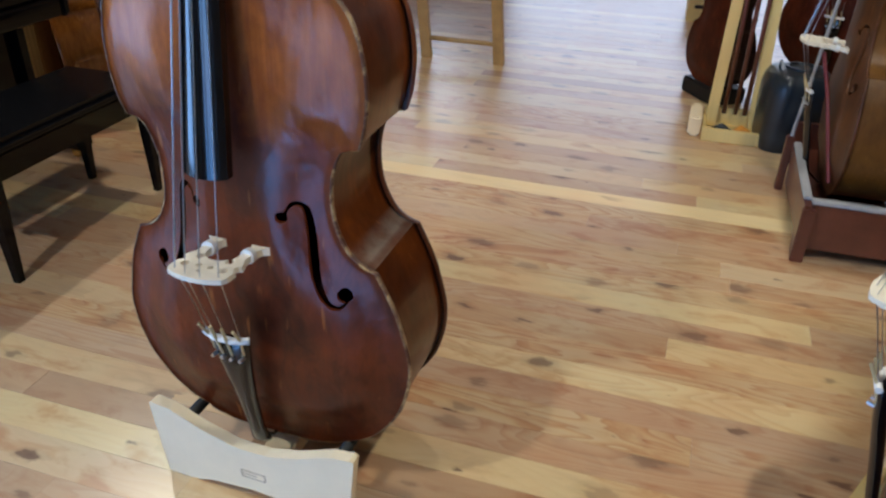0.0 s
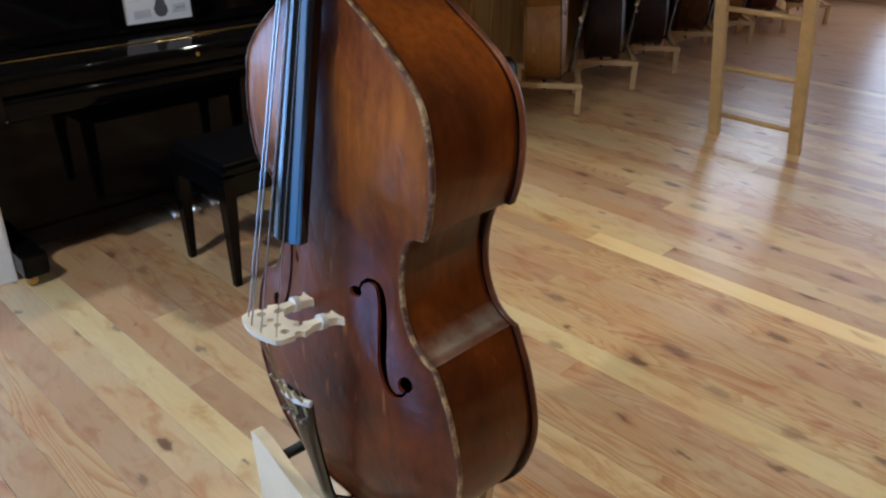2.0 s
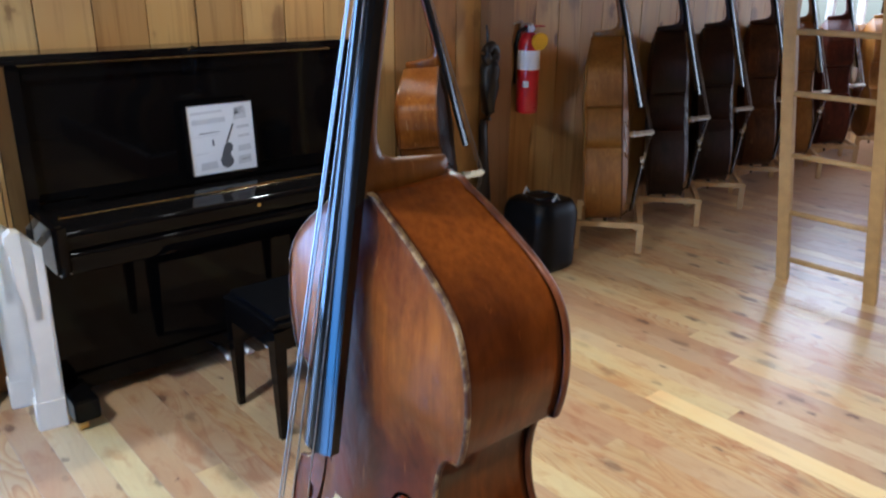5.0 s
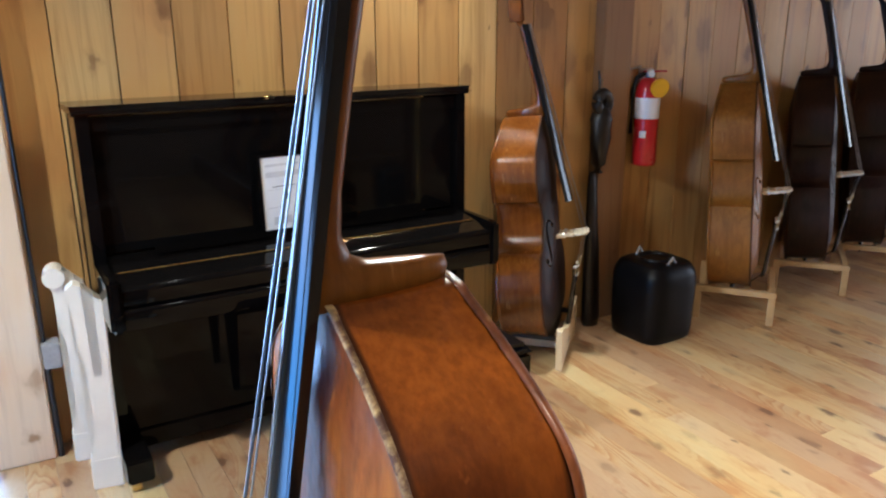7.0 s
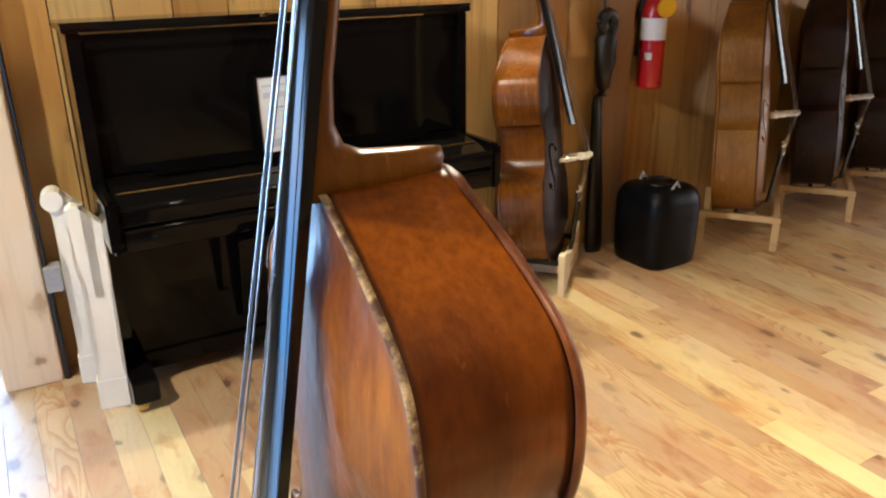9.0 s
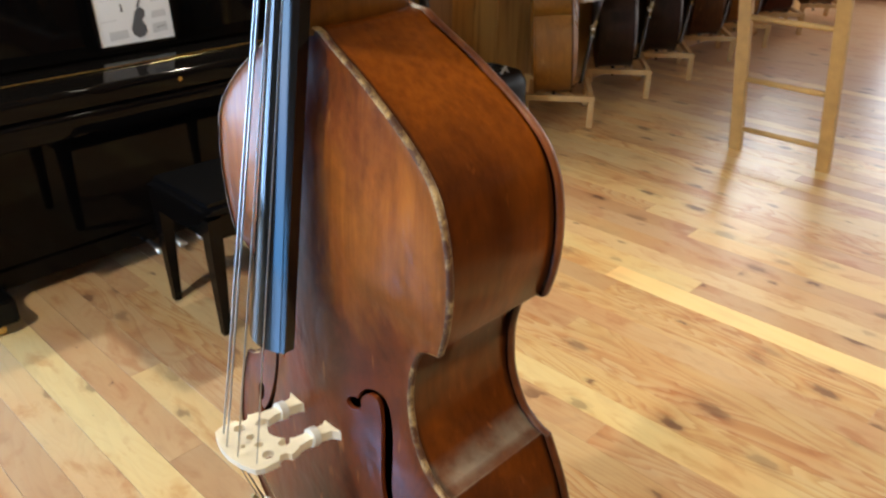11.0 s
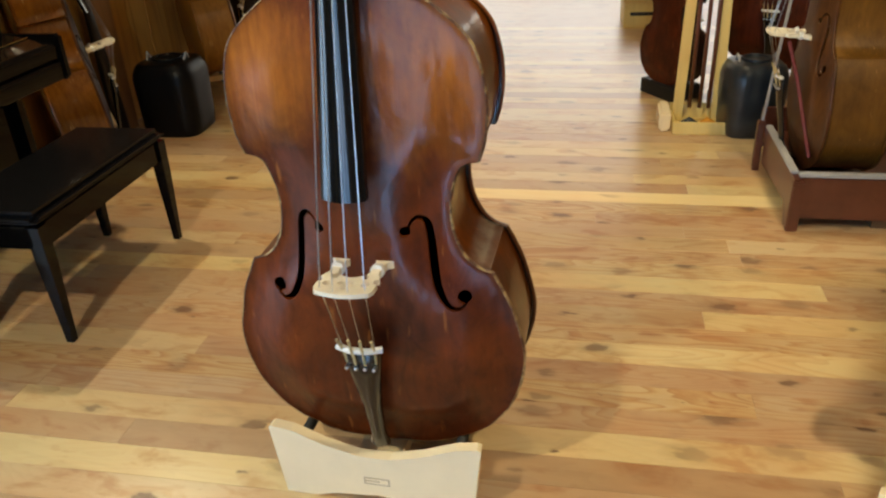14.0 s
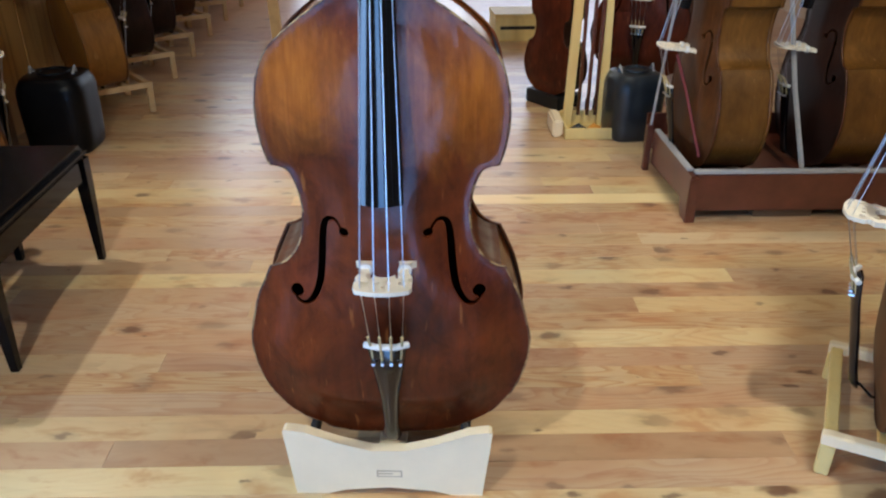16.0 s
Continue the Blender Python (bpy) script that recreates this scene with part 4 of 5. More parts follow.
# ---- piano corner ----
def upright_piano(m):
    """Local axes: x along the keyboard from its bass end, y towards the wall, z up."""
    p = thing("upright_piano", m, "glossy black upright piano with a closed lid against the boarded wall", "piano")
    L = 1.475
    for x0 in (0.0, L - 0.045):
        part("side_panel", box(x0, x0 + 0.045, 0.268, 0.55, 0.05, 1.283), "piano", p, bevel=0.004)
        part("cheek", box(x0, x0 + 0.045, 0.0, 0.267, 0.62, 0.80), "piano", p, bevel=0.012)
        part("toe_block", box(x0 - 0.004, x0 + 0.085, 0.075, 0.267, 0.040, 0.125), "piano", p, bevel=0.006)
        for y in (0.11, 0.46):
            part("caster", tube([(x0 + 0.010, y, 0.024), (x0 + 0.040, y, 0.024)], 0.024, 14), "brass", p)
    part("upper_panel", box(0.046, L - 0.046, 0.295, 0.318, 0.81, 1.275), "piano", p, bevel=0.003)
    part("top_rail", box(0.046, L - 0.046, 0.279, 0.294, 1.228, 1.275), "piano", p, bevel=0.003)
    part("lower_panel", box(0.046, L - 0.046, 0.305, 0.328, 0.125, 0.618), "piano", p, bevel=0.003)
    part("bottom_rail", box(0.046, L - 0.046, 0.292, 0.33, 0.055, 0.124), "piano", p, bevel=0.003)
    nose = [(0.010 + 0.016 * (1 - math.cos(a)), 0.684 + 0.016 * math.sin(a)) for a in [math.pi / 2 * k / 6 for k in range(7)]]
    bed = part("keybed", slab([(0.304, 0.62), (0.026, 0.62), (0.014, 0.626), (0.010, 0.640)] + nose + [(0.304, 0.700)], 0, 1), "piano", p, smooth=True)
    for v in bed.data.vertices:
        x, y, z = v.co
        v.co = (0.046 + y * (L - 0.092), x, z)
    bed.data.set_sharp_from_angle(angle=radians(32))
    # closed fallboard with its long brass hinge
    lip = [(0.012 + 0.018 * (1 - math.cos(a)), 0.752 + 0.020 * math.sin(a)) for a in [math.pi / 2 * k / 8 for k in range(9)]]
    fall = part("fallboard", slab([(0.022, 0.701), (0.014, 0.710)] + lip + [(0.075, 0.781), (0.120, 0.788), (0.210, 0.798), (0.294, 0.805), (0.294, 0.701)], 0, 1), "piano", p, smooth=True)
    for v in fall.data.vertices:
        x, y, z = v.co
        v.co = (0.046 + y * (L - 0.092), x, z)
    fall.data.set_sharp_from_angle(angle=radians(32))
    part("hinge", tube([(0.055, 0.118, 0.7915), (L - 0.055, 0.118, 0.7905)], 0.0024, 6), "brass", fall, "long brass hinge")
    part("music_shelf", box(0.20, L - 0.20, 0.225, 0.294, 0.806, 0.817), "piano", p, bevel=0.002)
    lid = part("lid", box(-0.020, L + 0.020, 0.249, 0.57, 1.284, 1.306), "piano_top", p, bevel=0.010, segments=5)
    for x0, x1 in ((-0.016, 0.63), (0.66, L + 0.016)):
        part("lid_front", box(x0, x1, 0.256, 0.33, 1.3065, 1.3155), "piano_top", lid, bevel=0.004, segments=4)
    part("lid_hinge", tube([(0.0, 0.338, 1.308), (L, 0.338, 1.308)], 0.003, 6), "brass", lid, "long brass lid hinge")
    part("back_frame", box(0.05, L - 0.05, 0.55, 0.57, 0.08, 1.25), "under", p)
    part("lock", tube([(L / 2, 0.008, 0.742), (L / 2, 0.016, 0.742)], 0.008, 10), "brass", fall, "small brass lock")
    for k in range(3):
        x = L / 2 - 0.09 + 0.09 * k
        part("pedal", tube([(x, 0.292, 0.062), (x, 0.23, 0.060), (x, 0.18, 0.050)], [0.009, 0.012, 0.019], 10, None, 0.5), "steel", p, "polished metal pedal", smooth=True)
    return p


PIANO = pose(-2.131, 1.277, 0, 0, 0, 92.5)
upright_piano(PIANO)

# framed notice on the music shelf: local x along the piano, z up
pic = thing("framed_notice", PIANO @ pose(0.725, 0.246, 0.818, -3.5, 0, 0), "black-framed white notice with a grey instrument picture on the piano", "picture frame")
fr = bmesh.new()
W2, HH = 0.142, 0.292
for a in ((-W2, W2, 0, 0.012), (-W2, W2, HH - 0.012, HH)):
    box(a[0], a[1], -0.010, 0.006, a[2], a[3], fr)
for sx in (-1, 1):
    box(sx * W2 - 0.006, sx * W2 + 0.006, -0.010, 0.006, 0.012, HH - 0.012, fr)
part("frame", fr, "piano", pic)
sheet = part("sheet", box(-W2 + 0.006, W2 - 0.006, -0.006, 0.004, 0.010, HH - 0.010), "paper", pic, "white printed sheet")
body = [(0.006, 0.026), (0.026, 0.030), (0.038, 0.046), (0.036, 0.064), (0.026, 0.076), (0.027, 0.086), (0.038, 0.096), (0.040, 0.114), (0.030, 0.126), (0.016, 0.126), (0.004, 0.114), (0.004, 0.098), (0.002, 0.084), (-0.010, 0.076), (-0.018, 0.060), (-0.012, 0.038)]
part("picture", slab(body, -0.0072, -0.0062), "ink", sheet, "dark grey instrument shape")
part("picture_neck", slab([(0.012, 0.128), (0.020, 0.126), (0.052, 0.196), (0.046, 0.198)], -0.0072, -0.0062), "ink", sheet)
for x0, x1, z0, z1, ink in ((-0.095, -0.008, 0.168, 0.174, "ink"), (-0.045, -0.036, 0.118, 0.146, "ink"), (-0.12, 0.02, 0.205, 0.228, "faint_ink"), (0.055, 0.11, 0.212, 0.262, "faint_ink"),
                            (0.062, 0.118, 0.175, 0.190, "faint_ink"), (0.066, 0.118, 0.140, 0.154, "faint_ink"), (0.062, 0.118, 0.085, 0.112, "faint_ink"), (0.058, 0.116, 0.035, 0.070, "faint_ink"), (-0.10, -0.03, 0.028, 0.060, "faint_ink"),
                            (-0.12, 0.01, 0.244, 0.256, "faint_ink"), (-0.115, -0.01, 0.158, 0.163, "faint_ink"), (0.060, 0.10, 0.232, 0.262, "ink"), (0.072, 0.112, 0.050, 0.058, "ink"), (-0.118, -0.062, 0.090, 0.096, "faint_ink")):
    part("print", slab([(x0, z0), (x1, z0 + 0.004), (x1 - 0.003, z1), (x0 + 0.002, z1 - 0.003)], -0.0070, -0.0062), ink, sheet)


def piano_bench(m):
    b = thing("piano_bench", m, "black leather-topped piano bench with tapered wooden legs before the piano", "bench")
    w, d = 0.79, 0.372                     # along y, along x
    seat = part("cushion", box(-d / 2, d / 2, -w / 2, w / 2, 0.425, 0.472), "leather", b, "padded black leather seat", bevel=0.020, segments=6)
    part("piping", box(-d / 2 - 0.002, d / 2 + 0.002, -w / 2 - 0.002, w / 2 + 0.002, 0.440, 0.446), "leather", seat, bevel=0.002)
    for sx in (-1, 1):
        part("apron", box(sx * (d / 2 - 0.024) - 0.010, sx * (d / 2 - 0.024) + 0.010, -w / 2 + 0.05, w / 2 - 0.05, 0.345, 0.424), "piano", b, bevel=0.002)
        part("end_apron", box(-d / 2 + 0.05, d / 2 - 0.05, sx * (w / 2 - 0.024) - 0.010, sx * (w / 2 - 0.024) + 0.010, 0.345, 0.424), "piano", b, bevel=0.002)
        for sy in (-1, 1):
            bm = bmesh.new()
            cx, cy = sx * (d / 2 - 0.026), sy * (w / 2 - 0.026)
            rows = [[bm.verts.new((cx + a * r, cy + e * r, z)) for a, e in ((-1, -1), (1, -1), (1, 1), (-1, 1))] for z, r in ((0.0, 0.0125), (0.30, 0.022), (0.424, 0.0235))]
            for p, q in zip(rows, rows[1:]):
                for k in range(4):
                    bm.faces.new((p[k], p[(k + 1) % 4], q[(k + 1) % 4], q[k]))
            bm.faces.new(rows[0])
            bm.faces.new(rows[-1])
            part("leg", bm, "piano", b, bevel=0.002)
    return b


piano_bench(pose(-1.917, 2.206, 0, 0, 0, 2.5))


# two unfinished instrument necks that lean on the piano's end
def neck_blank(m, label, flip, scroll):
    n = thing("neck_blank", m, label, "instrument neck", "unfinished necks")
    out = [(-0.035, 0.0), (0.050, 0.0), (0.050, 0.13), (0.040, 0.17), (0.042, 0.52), (0.050, 0.56), (0.050, 0.80), (0.020, 0.83), (0.018, 0.50), (-0.012, 0.50), (-0.014, 0.80),
           (-0.012, 0.845), (-0.020, 0.875), (-0.045, 0.885), (-0.070, 0.865), (-0.074, 0.83), (-0.060, 0.78), (-0.052, 0.62), (-0.036, 0.56), (-0.030, 0.20), (-0.055, 0.17), (-0.055, 0.04)]
    part("shaft", slab([(flip * x * 0.9, z * 0.855) for x, z in out], -0.030, 0.030), "blank", n, bevel=0.004)
    part("heel_block", box(flip * -0.056, flip * 0.047, -0.033, 0.033, 0.0, 0.118), "blank", n, bevel=0.005)
    part("peg_cheek", box(flip * 0.016, flip * 0.047, -0.032, 0.032, 0.478, 0.690), "blank", n, bevel=0.004)
    if scroll:
        part("volute", tube([(flip * -0.045, -0.044, 0.722), (flip * -0.045, 0.044, 0.722)], [0.036, 0.036], 16), "blank", n, "round carved scroll", bevel=0.006)
    return n


neck_blank(pose(-2.335, 1.222, 0, 0, 0.6, 86), "pale unvarnished instrument neck leaning on the piano", 1, False)
neck_blank(pose(-2.565, 1.178, 0, 0, 0.6, 86), "pale unvarnished carved neck standing behind another", 1, True)

# ---- doorway post and conduit ----
post = part("door_post", box(-2.76, -2.60, 0.865, 1.062, 0.0, TOP), "post", None, bevel=0.006)
post.matrix_world = pose(-0.002, 0, 0)
tagged(post, "rough pale sawn timber post beside the doorway", "post", kind="structure")
pipe = thing("conduit", pose(-2.618, 1.076, 0), "dark electrical conduit with a small metal outlet box on the post", "conduit")
part("pipe", tube([(0, 0, 0.0), (0, 0, 0.37)], 0.011, 8), "quiver", pipe)
part("pipe", tube([(0, 0, 0.465), (0.002, 0, 1.2), (0.0, 0.0, 2.7)], 0.008, 8), "quiver", pipe)
part("outlet_box", box(-0.035, 0.045, -0.010, 0.050, 0.371, 0.464), "pad", pipe, "small grey metal box", bevel=0.004)
part("cover", box(-0.030, 0.040, 0.051, 0.054, 0.378, 0.457), "box_white", pipe, bevel=0.001)
part("plug", box(-0.015, 0.020, 0.055, 0.085, 0.385, 0.415), "rubber", pipe, bevel=0.004)

gp = part("wall_post", box(-2.66, -2.585, 3.80, 3.99, 0.0, TOP), "grey_post", None, bevel=0.006)
gp.matrix_world = ROOM
tagged(gp, "weathered grey-brown timber post against the boarded wall", "post", kind="structure")

# hanging quiver
q = thing("bow_quiver", ROOM @ pose(-2.535, 3.755, -0.19) @ Matrix.Scale(1.17, 4), "dark brown leather bow quiver hanging on the timber post", "quiver")
part("pouch", tube([(0, 0, 0.872), (0, 0, 0.91), (0.004, 0.004, 1.02), (0.006, 0.0, 1.10), (0.006, 0, 1.15)], [0.026, 0.042, 0.052, 0.050, 0.036], 14, None, 0.75), "quiver", q, smooth=True)
part("hood", tube([(0.01, 0.030 * math.cos(a), 1.172 + 0.036 * math.sin(a)) for a in [2 * math.pi * k / 20 for k in range(21)]], 0.024, 8), "quiver", q, smooth=True)
part("strap", tube([(-0.01, 0.0, 1.19), (-0.02, 0.004, 1.26), (-0.024, 0.0, 1.30)], 0.006, 6), "quiver", q)
bow_case = thing("bow_case", ROOM @ pose(-2.568, 3.768, 0.0), "slim dark cloth bow case standing against the timber post", "bow case")
part("case_body", tube([(0.024, 0, 0.0), (0.022, 0, 0.04), (0.008, 0.0, 0.36), (-0.004, -0.004, 0.62), (-0.010, -0.006, 0.80), (-0.012, -0.006, 0.825)], [0.046, 0.056, 0.052, 0.042, 0.032, 0.018], 12, None, 0.6), "quiver", bow_case, smooth=True)


def extinguisher(m):
    e = thing("fire_extinguisher", m, "red fire extinguisher with white label and yellow tag on wall", "fire extinguisher")
    part("cylinder", lathe([(0.035, 0.0), (0.057, 0.006), (0.060, 0.02), (0.060, 0.36), (0.055, 0.392), (0.038, 0.418), (0.020, 0.428)], 28), "red", e, smooth=True)
    part("label_band", lathe([(0.0605, 0.235), (0.0610, 0.236), (0.0610, 0.335), (0.0605, 0.336)], 28), "paper", e, "white printed label")
    part("sticker", box(0.030, 0.064, -0.046, -0.020, 0.145, 0.178, None, pose(0, 0, 0, 0, 0, 0)), "paper", e)
    part("valve", lathe([(0.018, 0.428), (0.021, 0.434), (0.021, 0.465), (0.012, 0.475)], 14), "steel", e, smooth=True)
    part("lever", box(-0.012, 0.012, -0.045, 0.075, 0.476, 0.484, None, pose(0, 0, 0, 14, 0, 0) @ Matrix.Translation((0, 0, 0.0))), "steel", e, bevel=0.002)
    part("handle", box(-0.012, 0.012, -0.03, 0.085, 0.455, 0.463), "red", e, bevel=0.002)
    part("gauge", tube([(0.020, 0, 0.448), (0.034, 0, 0.448)], 0.016, 14), "paper", e)
    part("hose", tube([(0.0, -0.020, 0.452), (0.0, -0.060, 0.43), (0.0, -0.078, 0.36), (0.0, -0.076, 0.16)], 0.011, 8), "rubber", e, smooth=True)
    part("inspection_tag", tube([(0.052, 0.034, 0.385), (0.066, 0.036, 0.382)], 0.046, 18), "yellow", e, "yellow inspection tag")
    part("bracket", box(-0.085, -0.058, -0.03, 0.03, 0.20, 0.47), "steel", e)
    return e


extinguisher(ROOM @ pose(-2.572, 4.105, 0.828, 0, 0, -25) @ Matrix.Scale(1.06, 4))


def tub(m, label, material, h=0.40, r=0.215):
    t = thing("plastic_tub", m, label, "tub", "plastic tubs")
    bm = bmesh.new()
    prof = [(0.90, 0.0), (0.94, 0.010), (0.97, 0.05), (1.0, h - 0.13), (1.0, h - 0.075), (0.96, h - 0.045), (0.86, h - 0.012), (0.80, h - 0.003), (0.74, h), (0.50, h + 0.004)]
    rows = []
    for s, z in prof:
        rows.append([])
        for k in range(40):
            a = 2 * math.pi * k / 40 + math.pi / 40
            q = (abs(math.cos(a)) ** 4.5 + abs(math.sin(a)) ** 4.5) ** (-1 / 4.5)
            rows[-1].append(bm.verts.new((r * s * q * math.cos(a), r * s * q * math.sin(a), z)))
    for a, b in zip(rows, rows[1:]):
        for k in range(40):
            bm.faces.new((a[k], a[(k + 1) % 40], b[(k + 1) % 40], b[k]))
    bm.faces.new(rows[0])
    bm.faces.new(rows[-1])
    shell = part("shell", bm, material, t, smooth=True)
    shell.data.set_sharp_from_angle(angle=radians(50))
    part("vent_ring", lathe([(r * 0.50, h + 0.0065), (r * 0.48, h + 0.016), (r * 0.40, h + 0.016), (r * 0.38, h + 0.0068)], 20), material, shell)
    for sx in (-1, 1):
        part("clip", tube([(sx * r * 0.62, -0.03, h - 0.004), (sx * r * 0.66, 0, h + 0.035), (sx * r * 0.62, 0.03, h - 0.004)], 0.007, 8), "pad", t, "pale handle clip")
    return t


tub(pose(-2.475, 3.865, 0, 0, 0, 4), "black plastic tub with chamfered corners on the floor by the wall", "tub", 0.40, 0.172)
tub(ROOM @ pose(0.79, 4.10, 0, 0, 0, 10), "grey-blue plastic tub on the floor behind the mahogany rack", "bag", 0.36, 0.145)


# ---- ladder ----
lad = thing("ladder", ROOM @ pose(-1.035, 4.845, 0, 15.0, 0, 0), "tall pale ash ladder leaning steeply on the floor", "ladder")
for sx in (-1, 1):
    part("rail", box(-0.032, 0.032, -0.018, 0.018, 0.0, 2.70, None, pose(sx * 0.232, 0, 0, 0, sx * -0.5, 0)), "ladder", lad, bevel=0.004)
for z in (0.135, 0.425, 0.755, 1.085, 1.39, 1.68, 1.98, 2.28, 2.57):
    half = 0.232 - 0.009 * z - 0.030
    part("rung", tube([(-half, 0, z), (half, 0, z)], 0.016, 10, None, 0.85), "ladder", lad, smooth=True)

# ---- right side: mahogany rack, bow rack ----
crate = thing("instrument_rack", ROOM @ pose(0.757, 2.955, 0), "dark mahogany floor rack with grey felt edges holding double basses", "rack")
part("front_board", box(0.022, 2.35, 0.0, 0.022, 0.045, 0.215), "mahogany", crate, bevel=0.003)
part("front_felt", box(0.022, 2.35, -0.004, 0.028, 0.216, 0.232), "pad", crate, "grey felt strip", bevel=0.004)
part("side_board", slab([(-0.02, 0.0), (0.05, 0.0), (0.10, 0.075), (0.44, 0.075), (0.56, 0.05), (0.58, 0.215), (-0.02, 0.215)], 0, 0.02), "mahogany", crate)
crate.children[-1].matrix_local = pose(0.021, 0, 0, 0, 0, 90)
part("side_felt", box(-0.004, 0.026, 0.03, 0.56, 0.216, 0.230), "pad", crate, bevel=0.004)
part("corner_leg", box(-0.004, 0.040, -0.030, -0.001, 0.0, 0.205), "mahogany", crate, "dark corner leg", bevel=0.004)
part("corner_leg", box(-0.03, 0.000, 0.585, 0.620, 0.0, 0.235), "mahogany", crate, bevel=0.004)
part("rack_floor", box(0.022, 2.35, 0.023, 0.78, 0.105, 0.124), "mahogany", crate)
part("rack_back", box(0.022, 2.35, 0.781, 0.80, 0.045, 0.235), "mahogany", crate)
for x in (0.45, 1.35, 2.2):
    part("skid", box(x - 0.13, x + 0.13, 0.03, 0.75, 0.0, 0.044), "under", crate)
part("upright_wire", tube([(-0.012, 0.60, 0.236), (0.03, 0.60, 0.80), (0.06, 0.60, 1.35)], 0.007, 6), "pad", crate)
for x in (0.55, 1.06):
    part("divider", tube([(x, 0.10, 0.125), (x - 0.03, 0.30, 0.50), (x - 0.05, 0.60, 1.10)], 0.012, 6), "pad", crate)
part("cord", tube([(0.085, 0.16, 0.235), (0.03, 0.30, 0.50), (-0.01, 0.36, 0.64)], 0.007, 8), "red_cord", crate, "dark red cord")


def bow_rack(m):
    r = thing("bow_rack", m, "cream pine bow rack with a shallow tray and hanging bows", "rack")
    part("tray_floor", box(-0.135, 0.135, 0.0, 0.20, 0.004, 0.016), "cream", r)
    part("tray_front", box(-0.135, 0.135, -0.018, -0.001, 0.0, 0.065), "cream", r, bevel=0.004)
    part("tray_back", box(-0.135, 0.135, 0.201, 0.218, 0.0, 0.10), "cream", r, bevel=0.004)
    for sx in (-1, 1):
        part("tray_side", box(sx * 0.127 - 0.008, sx * 0.127 + 0.008, 0.0, 0.20, 0.017, 0.065), "cream", r, bevel=0.004)
        part("upright", box(-0.026, 0.026, 0.150, 0.172, 0.018, 1.45, None, pose(sx * 0.100, 0, 0, 0, sx * -1.5, 0)), "cream", r, bevel=0.003)
    part("foot", box(-0.20, -0.142, 0.02, 0.24, 0.0, 0.10), "white_wood", r, "pale side foot", bevel=0.012)
    part("head_rail", box(-0.10, 0.10, 0.10, 0.149, 1.30, 1.34), "cream", r, bevel=0.004)
    return r


bow_rack(ROOM @ pose(0.545, 4.02, 0))
for k, x in enumerate((-0.045, 0.005, 0.05)):
    bow = thing("bow", ROOM @ pose(0.545 + x, 4.145, 0), "dark wooden bow with pale hair hanging in the rack", "bow", "bows in the rack")
    part("stick", tube([(0, 0, 0.10), (0, -0.006, 0.50), (0, 0.0, 0.95), (0, -0.01, 1.299)], 0.0105, 8), "mahogany", bow, smooth=True)
    part("frog", box(-0.010, 0.010, 0.004, 0.030, 0.12, 0.19), "ebony", bow, bevel=0.003)
    part("hair", box(-0.006, 0.006, 0.016, 0.020, 0.19, 1.25), "hair", bow)
rag = thing("cleaning_cloth", ROOM @ pose(0.59, 4.10, 0.017), "orange polishing cloth crumpled in the bow rack tray", "cloth")
part("fold", tube([(-0.03, 0, 0.012), (0.0, 0.02, 0.02), (0.035, 0.0, 0.014)], [0.012, 0.022, 0.012], 8), "gold_leather", rag, smooth=True)
rag = thing("rosin_pouch", ROOM @ pose(0.50, 4.09, 0.017), "dark blue cloth pouch lying in the bow rack tray", "pouch")
part("fold", tube([(-0.045, 0, 0.012), (0.0, 0.015, 0.024), (0.04, 0.0, 0.012)], [0.012, 0.024, 0.012], 8), "bag", rag, smooth=True)

# a pale box towards the far end
w, d, h = 0.38, 0.34, 0.19
c = thing("carton", pose(0.11, 6.62, 0, 0, 0, 6), "pale cream wooden box with a dark slot standing on the floor", "box")
part("shell", box(-w / 2, w / 2, -d / 2, d / 2, 0, h), "cream", c, bevel=0.005)
part("lid", box(-w / 2 - 0.006, w / 2 + 0.006, -d / 2 - 0.006, d / 2 + 0.006, h + 0.001, h + 0.03), "cream", c, bevel=0.004)
part("slot", box(-w * 0.38, w * 0.38, -d / 2 - 0.0015, -d / 2 + 0.002, h * 0.50, h * 0.64), "quiver", c, "dark slot")

# bars of the window in the boarded wall
for k in range(4):
    y = WIN0 + (WIN1 - WIN0) * k / 3
    wf = part("window_mullion", box(WALL_X - 0.09, WALL_X - 0.03, y - 0.03, y + 0.03, WIN_LOW, WIN_TOP), "box_white")
    wf.matrix_world = ROOM
    tagged(wf, "white painted window bar", "window", kind="structure")

# window bars of the far end
for k in range(5):
    wf = part("window_mullion", box(-2.1 + 1.2 * k - 0.03, -2.1 + 1.2 * k + 0.03, FAR_Y + 0.03, FAR_Y + 0.09, 0.35, 2.5), "box_white")
    wf.matrix_world = ROOM
    tagged(wf, "white painted window bar", "window", kind="structure")

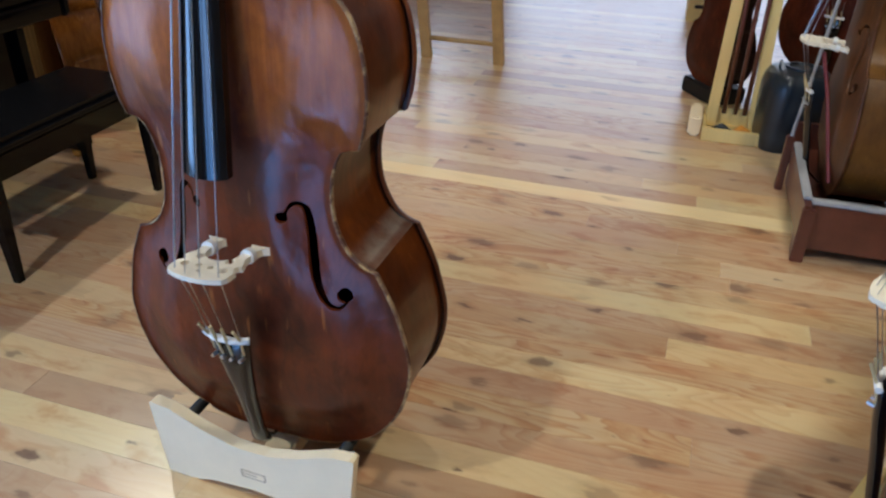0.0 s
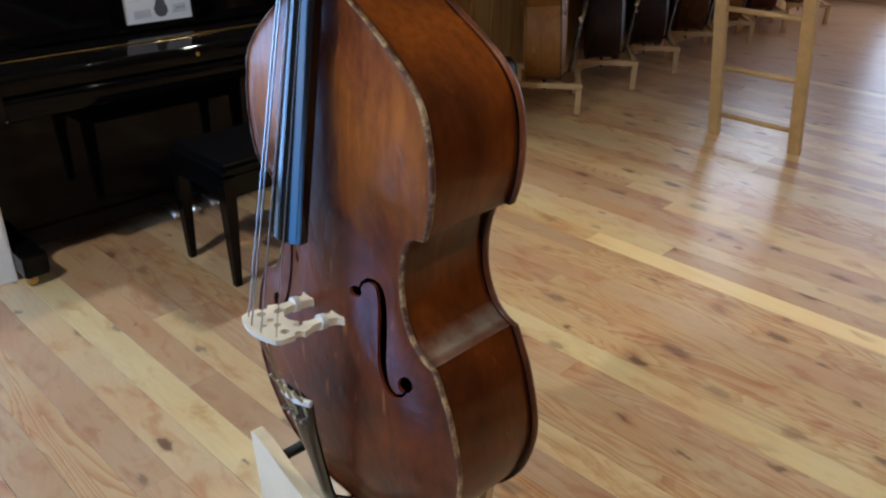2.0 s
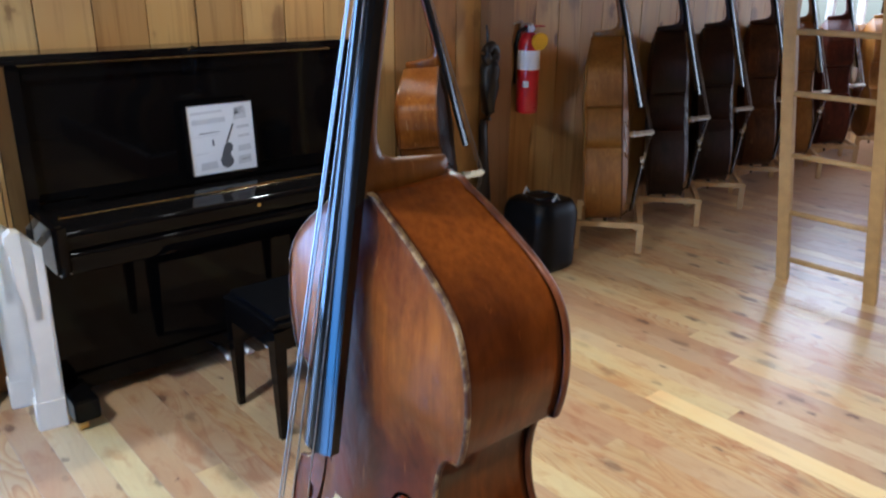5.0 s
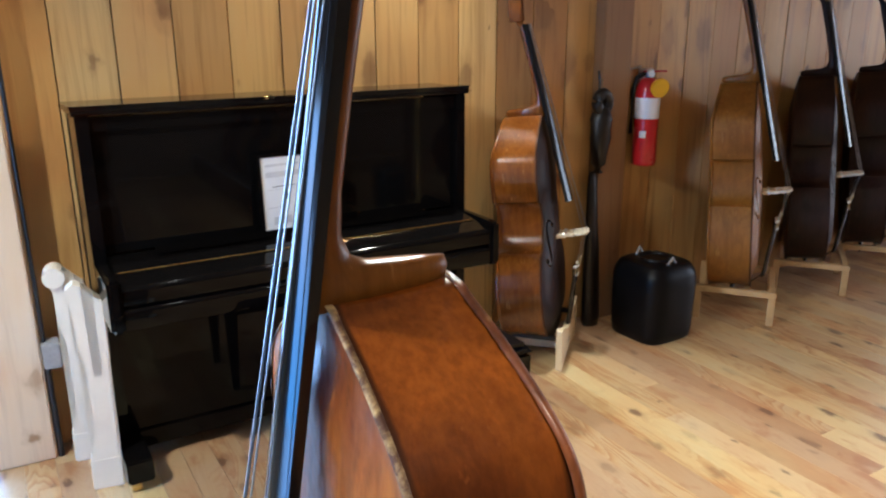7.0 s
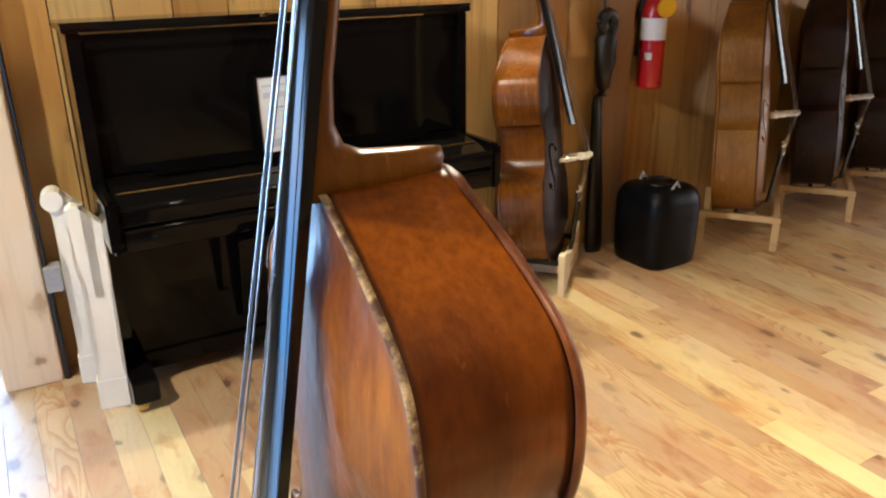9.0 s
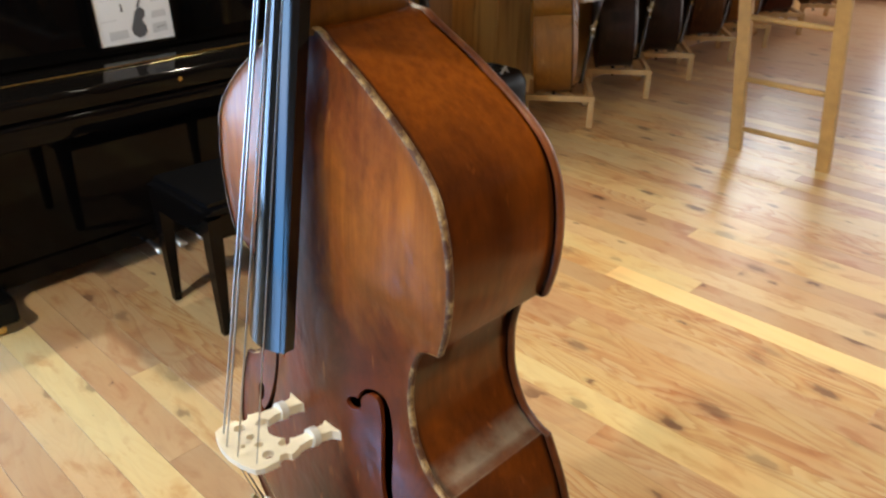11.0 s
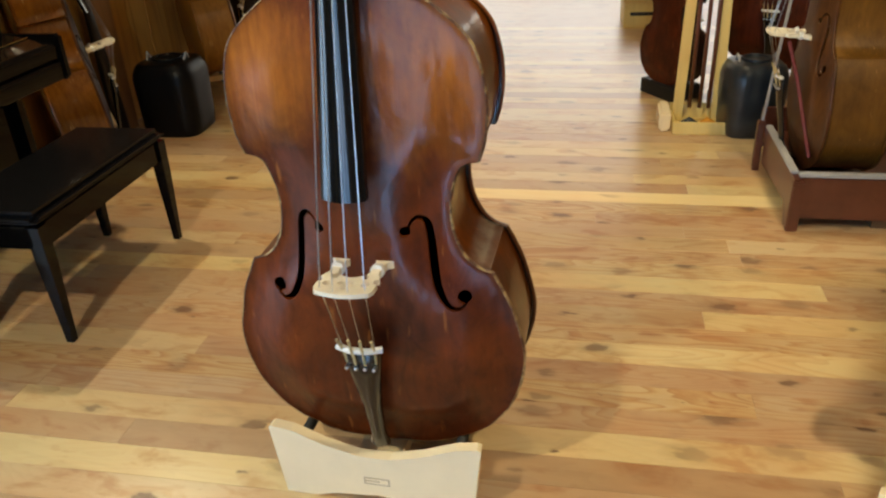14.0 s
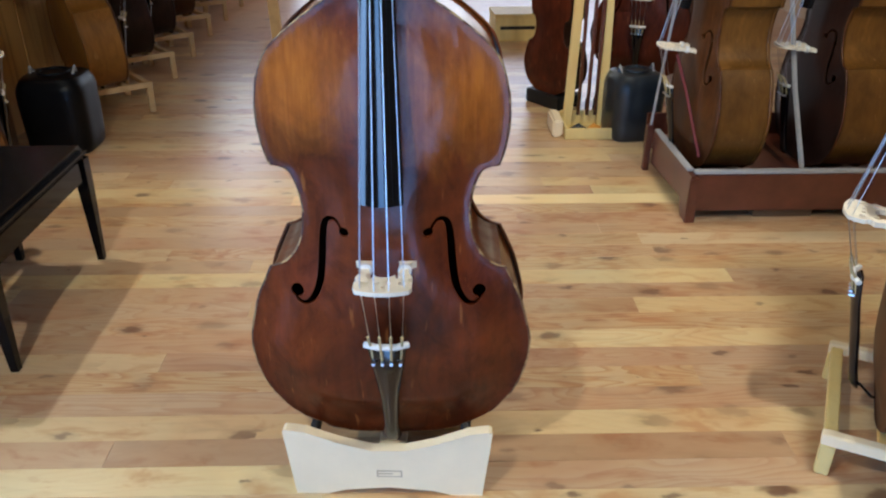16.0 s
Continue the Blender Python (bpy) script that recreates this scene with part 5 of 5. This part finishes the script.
# ---- boards and planks ----
def piece(name, x0, x1, y0, y1, z0, z1, parent, material, axis):
    """One board or plank with chamfered face edges. axis: the face that shows ('x' or 'z', the positive side)."""
    c = 0.0004
    lo, hi = Vector((x0, y0, z0)), Vector((x1, y1, z1))
    n = "xyz".index(axis)
    u, v = [k for k in range(3) if k != n]
    verts = []
    for depth, inset in ((lo[n], 0.0), (hi[n] - c, 0.0), (hi[n], c)):
        for a, b in ((0, 0), (1, 0), (1, 1), (0, 1)):
            p = [0.0, 0.0, 0.0]
            p[n] = depth
            p[u] = lo[u] + inset if not a else hi[u] - inset
            p[v] = lo[v] + inset if not b else hi[v] - inset
            verts.append(p)
    faces = [(8, 9, 10, 11)]
    for r in (0, 4):
        faces += [(r + k, r + (k + 1) % 4, r + 4 + (k + 1) % 4, r + 4 + k) for k in range(4)]
    if axis != "z" and axis != "x":
        faces = [f[::-1] for f in faces]
    me = bpy.data.meshes.new(name)
    me.from_pydata(verts, [], faces)
    bm = bmesh.new()
    bm.from_mesh(me)
    bmesh.ops.recalc_face_normals(bm, faces=bm.faces)
    bm.to_mesh(me)
    bm.free()
    me.materials.append(MAT[material])
    ob = new(name, me)
    ob.parent = parent
    return ob


rng = random.Random(5)
BOARD = 0.206
for k in range(-18, 44):
    y0 = 1.362 + BOARD * k
    y1 = y0 + BOARD - 0.005
    if y0 < NEAR_Y or y1 > FAR_Y:
        continue
    z0 = 2.25 if (-1.3 < y1 and y0 < 1.03) else 0.0
    if y0 < 1.03 < y1:
        piece("board", WALL_X - 0.02, WALL_X + rng.uniform(-0.002, 0.002), 1.032, y1, 0.0, TOP, wall_left, "board", "x")
        continue
    if y1 > WIN0 and y0 < WIN1:
        piece("board", WALL_X - 0.02, WALL_X, y0, y1, 0.0, WIN_LOW, wall_left, "board", "x")
        z0 = WIN_TOP
    piece("board", WALL_X - 0.02, WALL_X + rng.uniform(-0.002, 0.002), y0, y1, z0, TOP, wall_left, "board", "x")

PLANK = 0.1045
PALE_ROW = 0                               # the row that starts at the pale plank
rest = bmesh.new()
for row in range(-56, 70):
    y0 = 3.150 + PLANK * row
    if y0 < NEAR_Y or y0 > FAR_Y:
        continue
    cuts = [-3.74]
    x = -3.74
    while x < RIGHT_X:
        x += rng.uniform(1.1, 3.1)
        cuts.append(min(x, RIGHT_X))
    if row == PALE_ROW:
        cuts = [-3.74, -2.9, -0.985, 1.55, RIGHT_X]
    for a, b in zip(cuts, cuts[1:]):
        if b - a < 0.05:
            continue
        near = -1.2 < y0 < 6.4 and b > -2.75
        dz = rng.uniform(-0.0004, 0.0)
        if near:
            pale = row == PALE_ROW and a > -1.0 and a < 1.0
            piece("plank", a + 0.0003, b - 0.0003, y0 + 0.0004, y0 + PLANK - 0.0004, -0.020, dz, floor, "pale_plank" if pale else "plank", "z")
        else:
            box(a + 0.0003, b - 0.0003, y0 + 0.0004, y0 + PLANK - 0.0004, -0.020, dz, rest)
far_planks = part("far_planks", rest, "plank", floor)
far_planks["kind"] = "stuff"
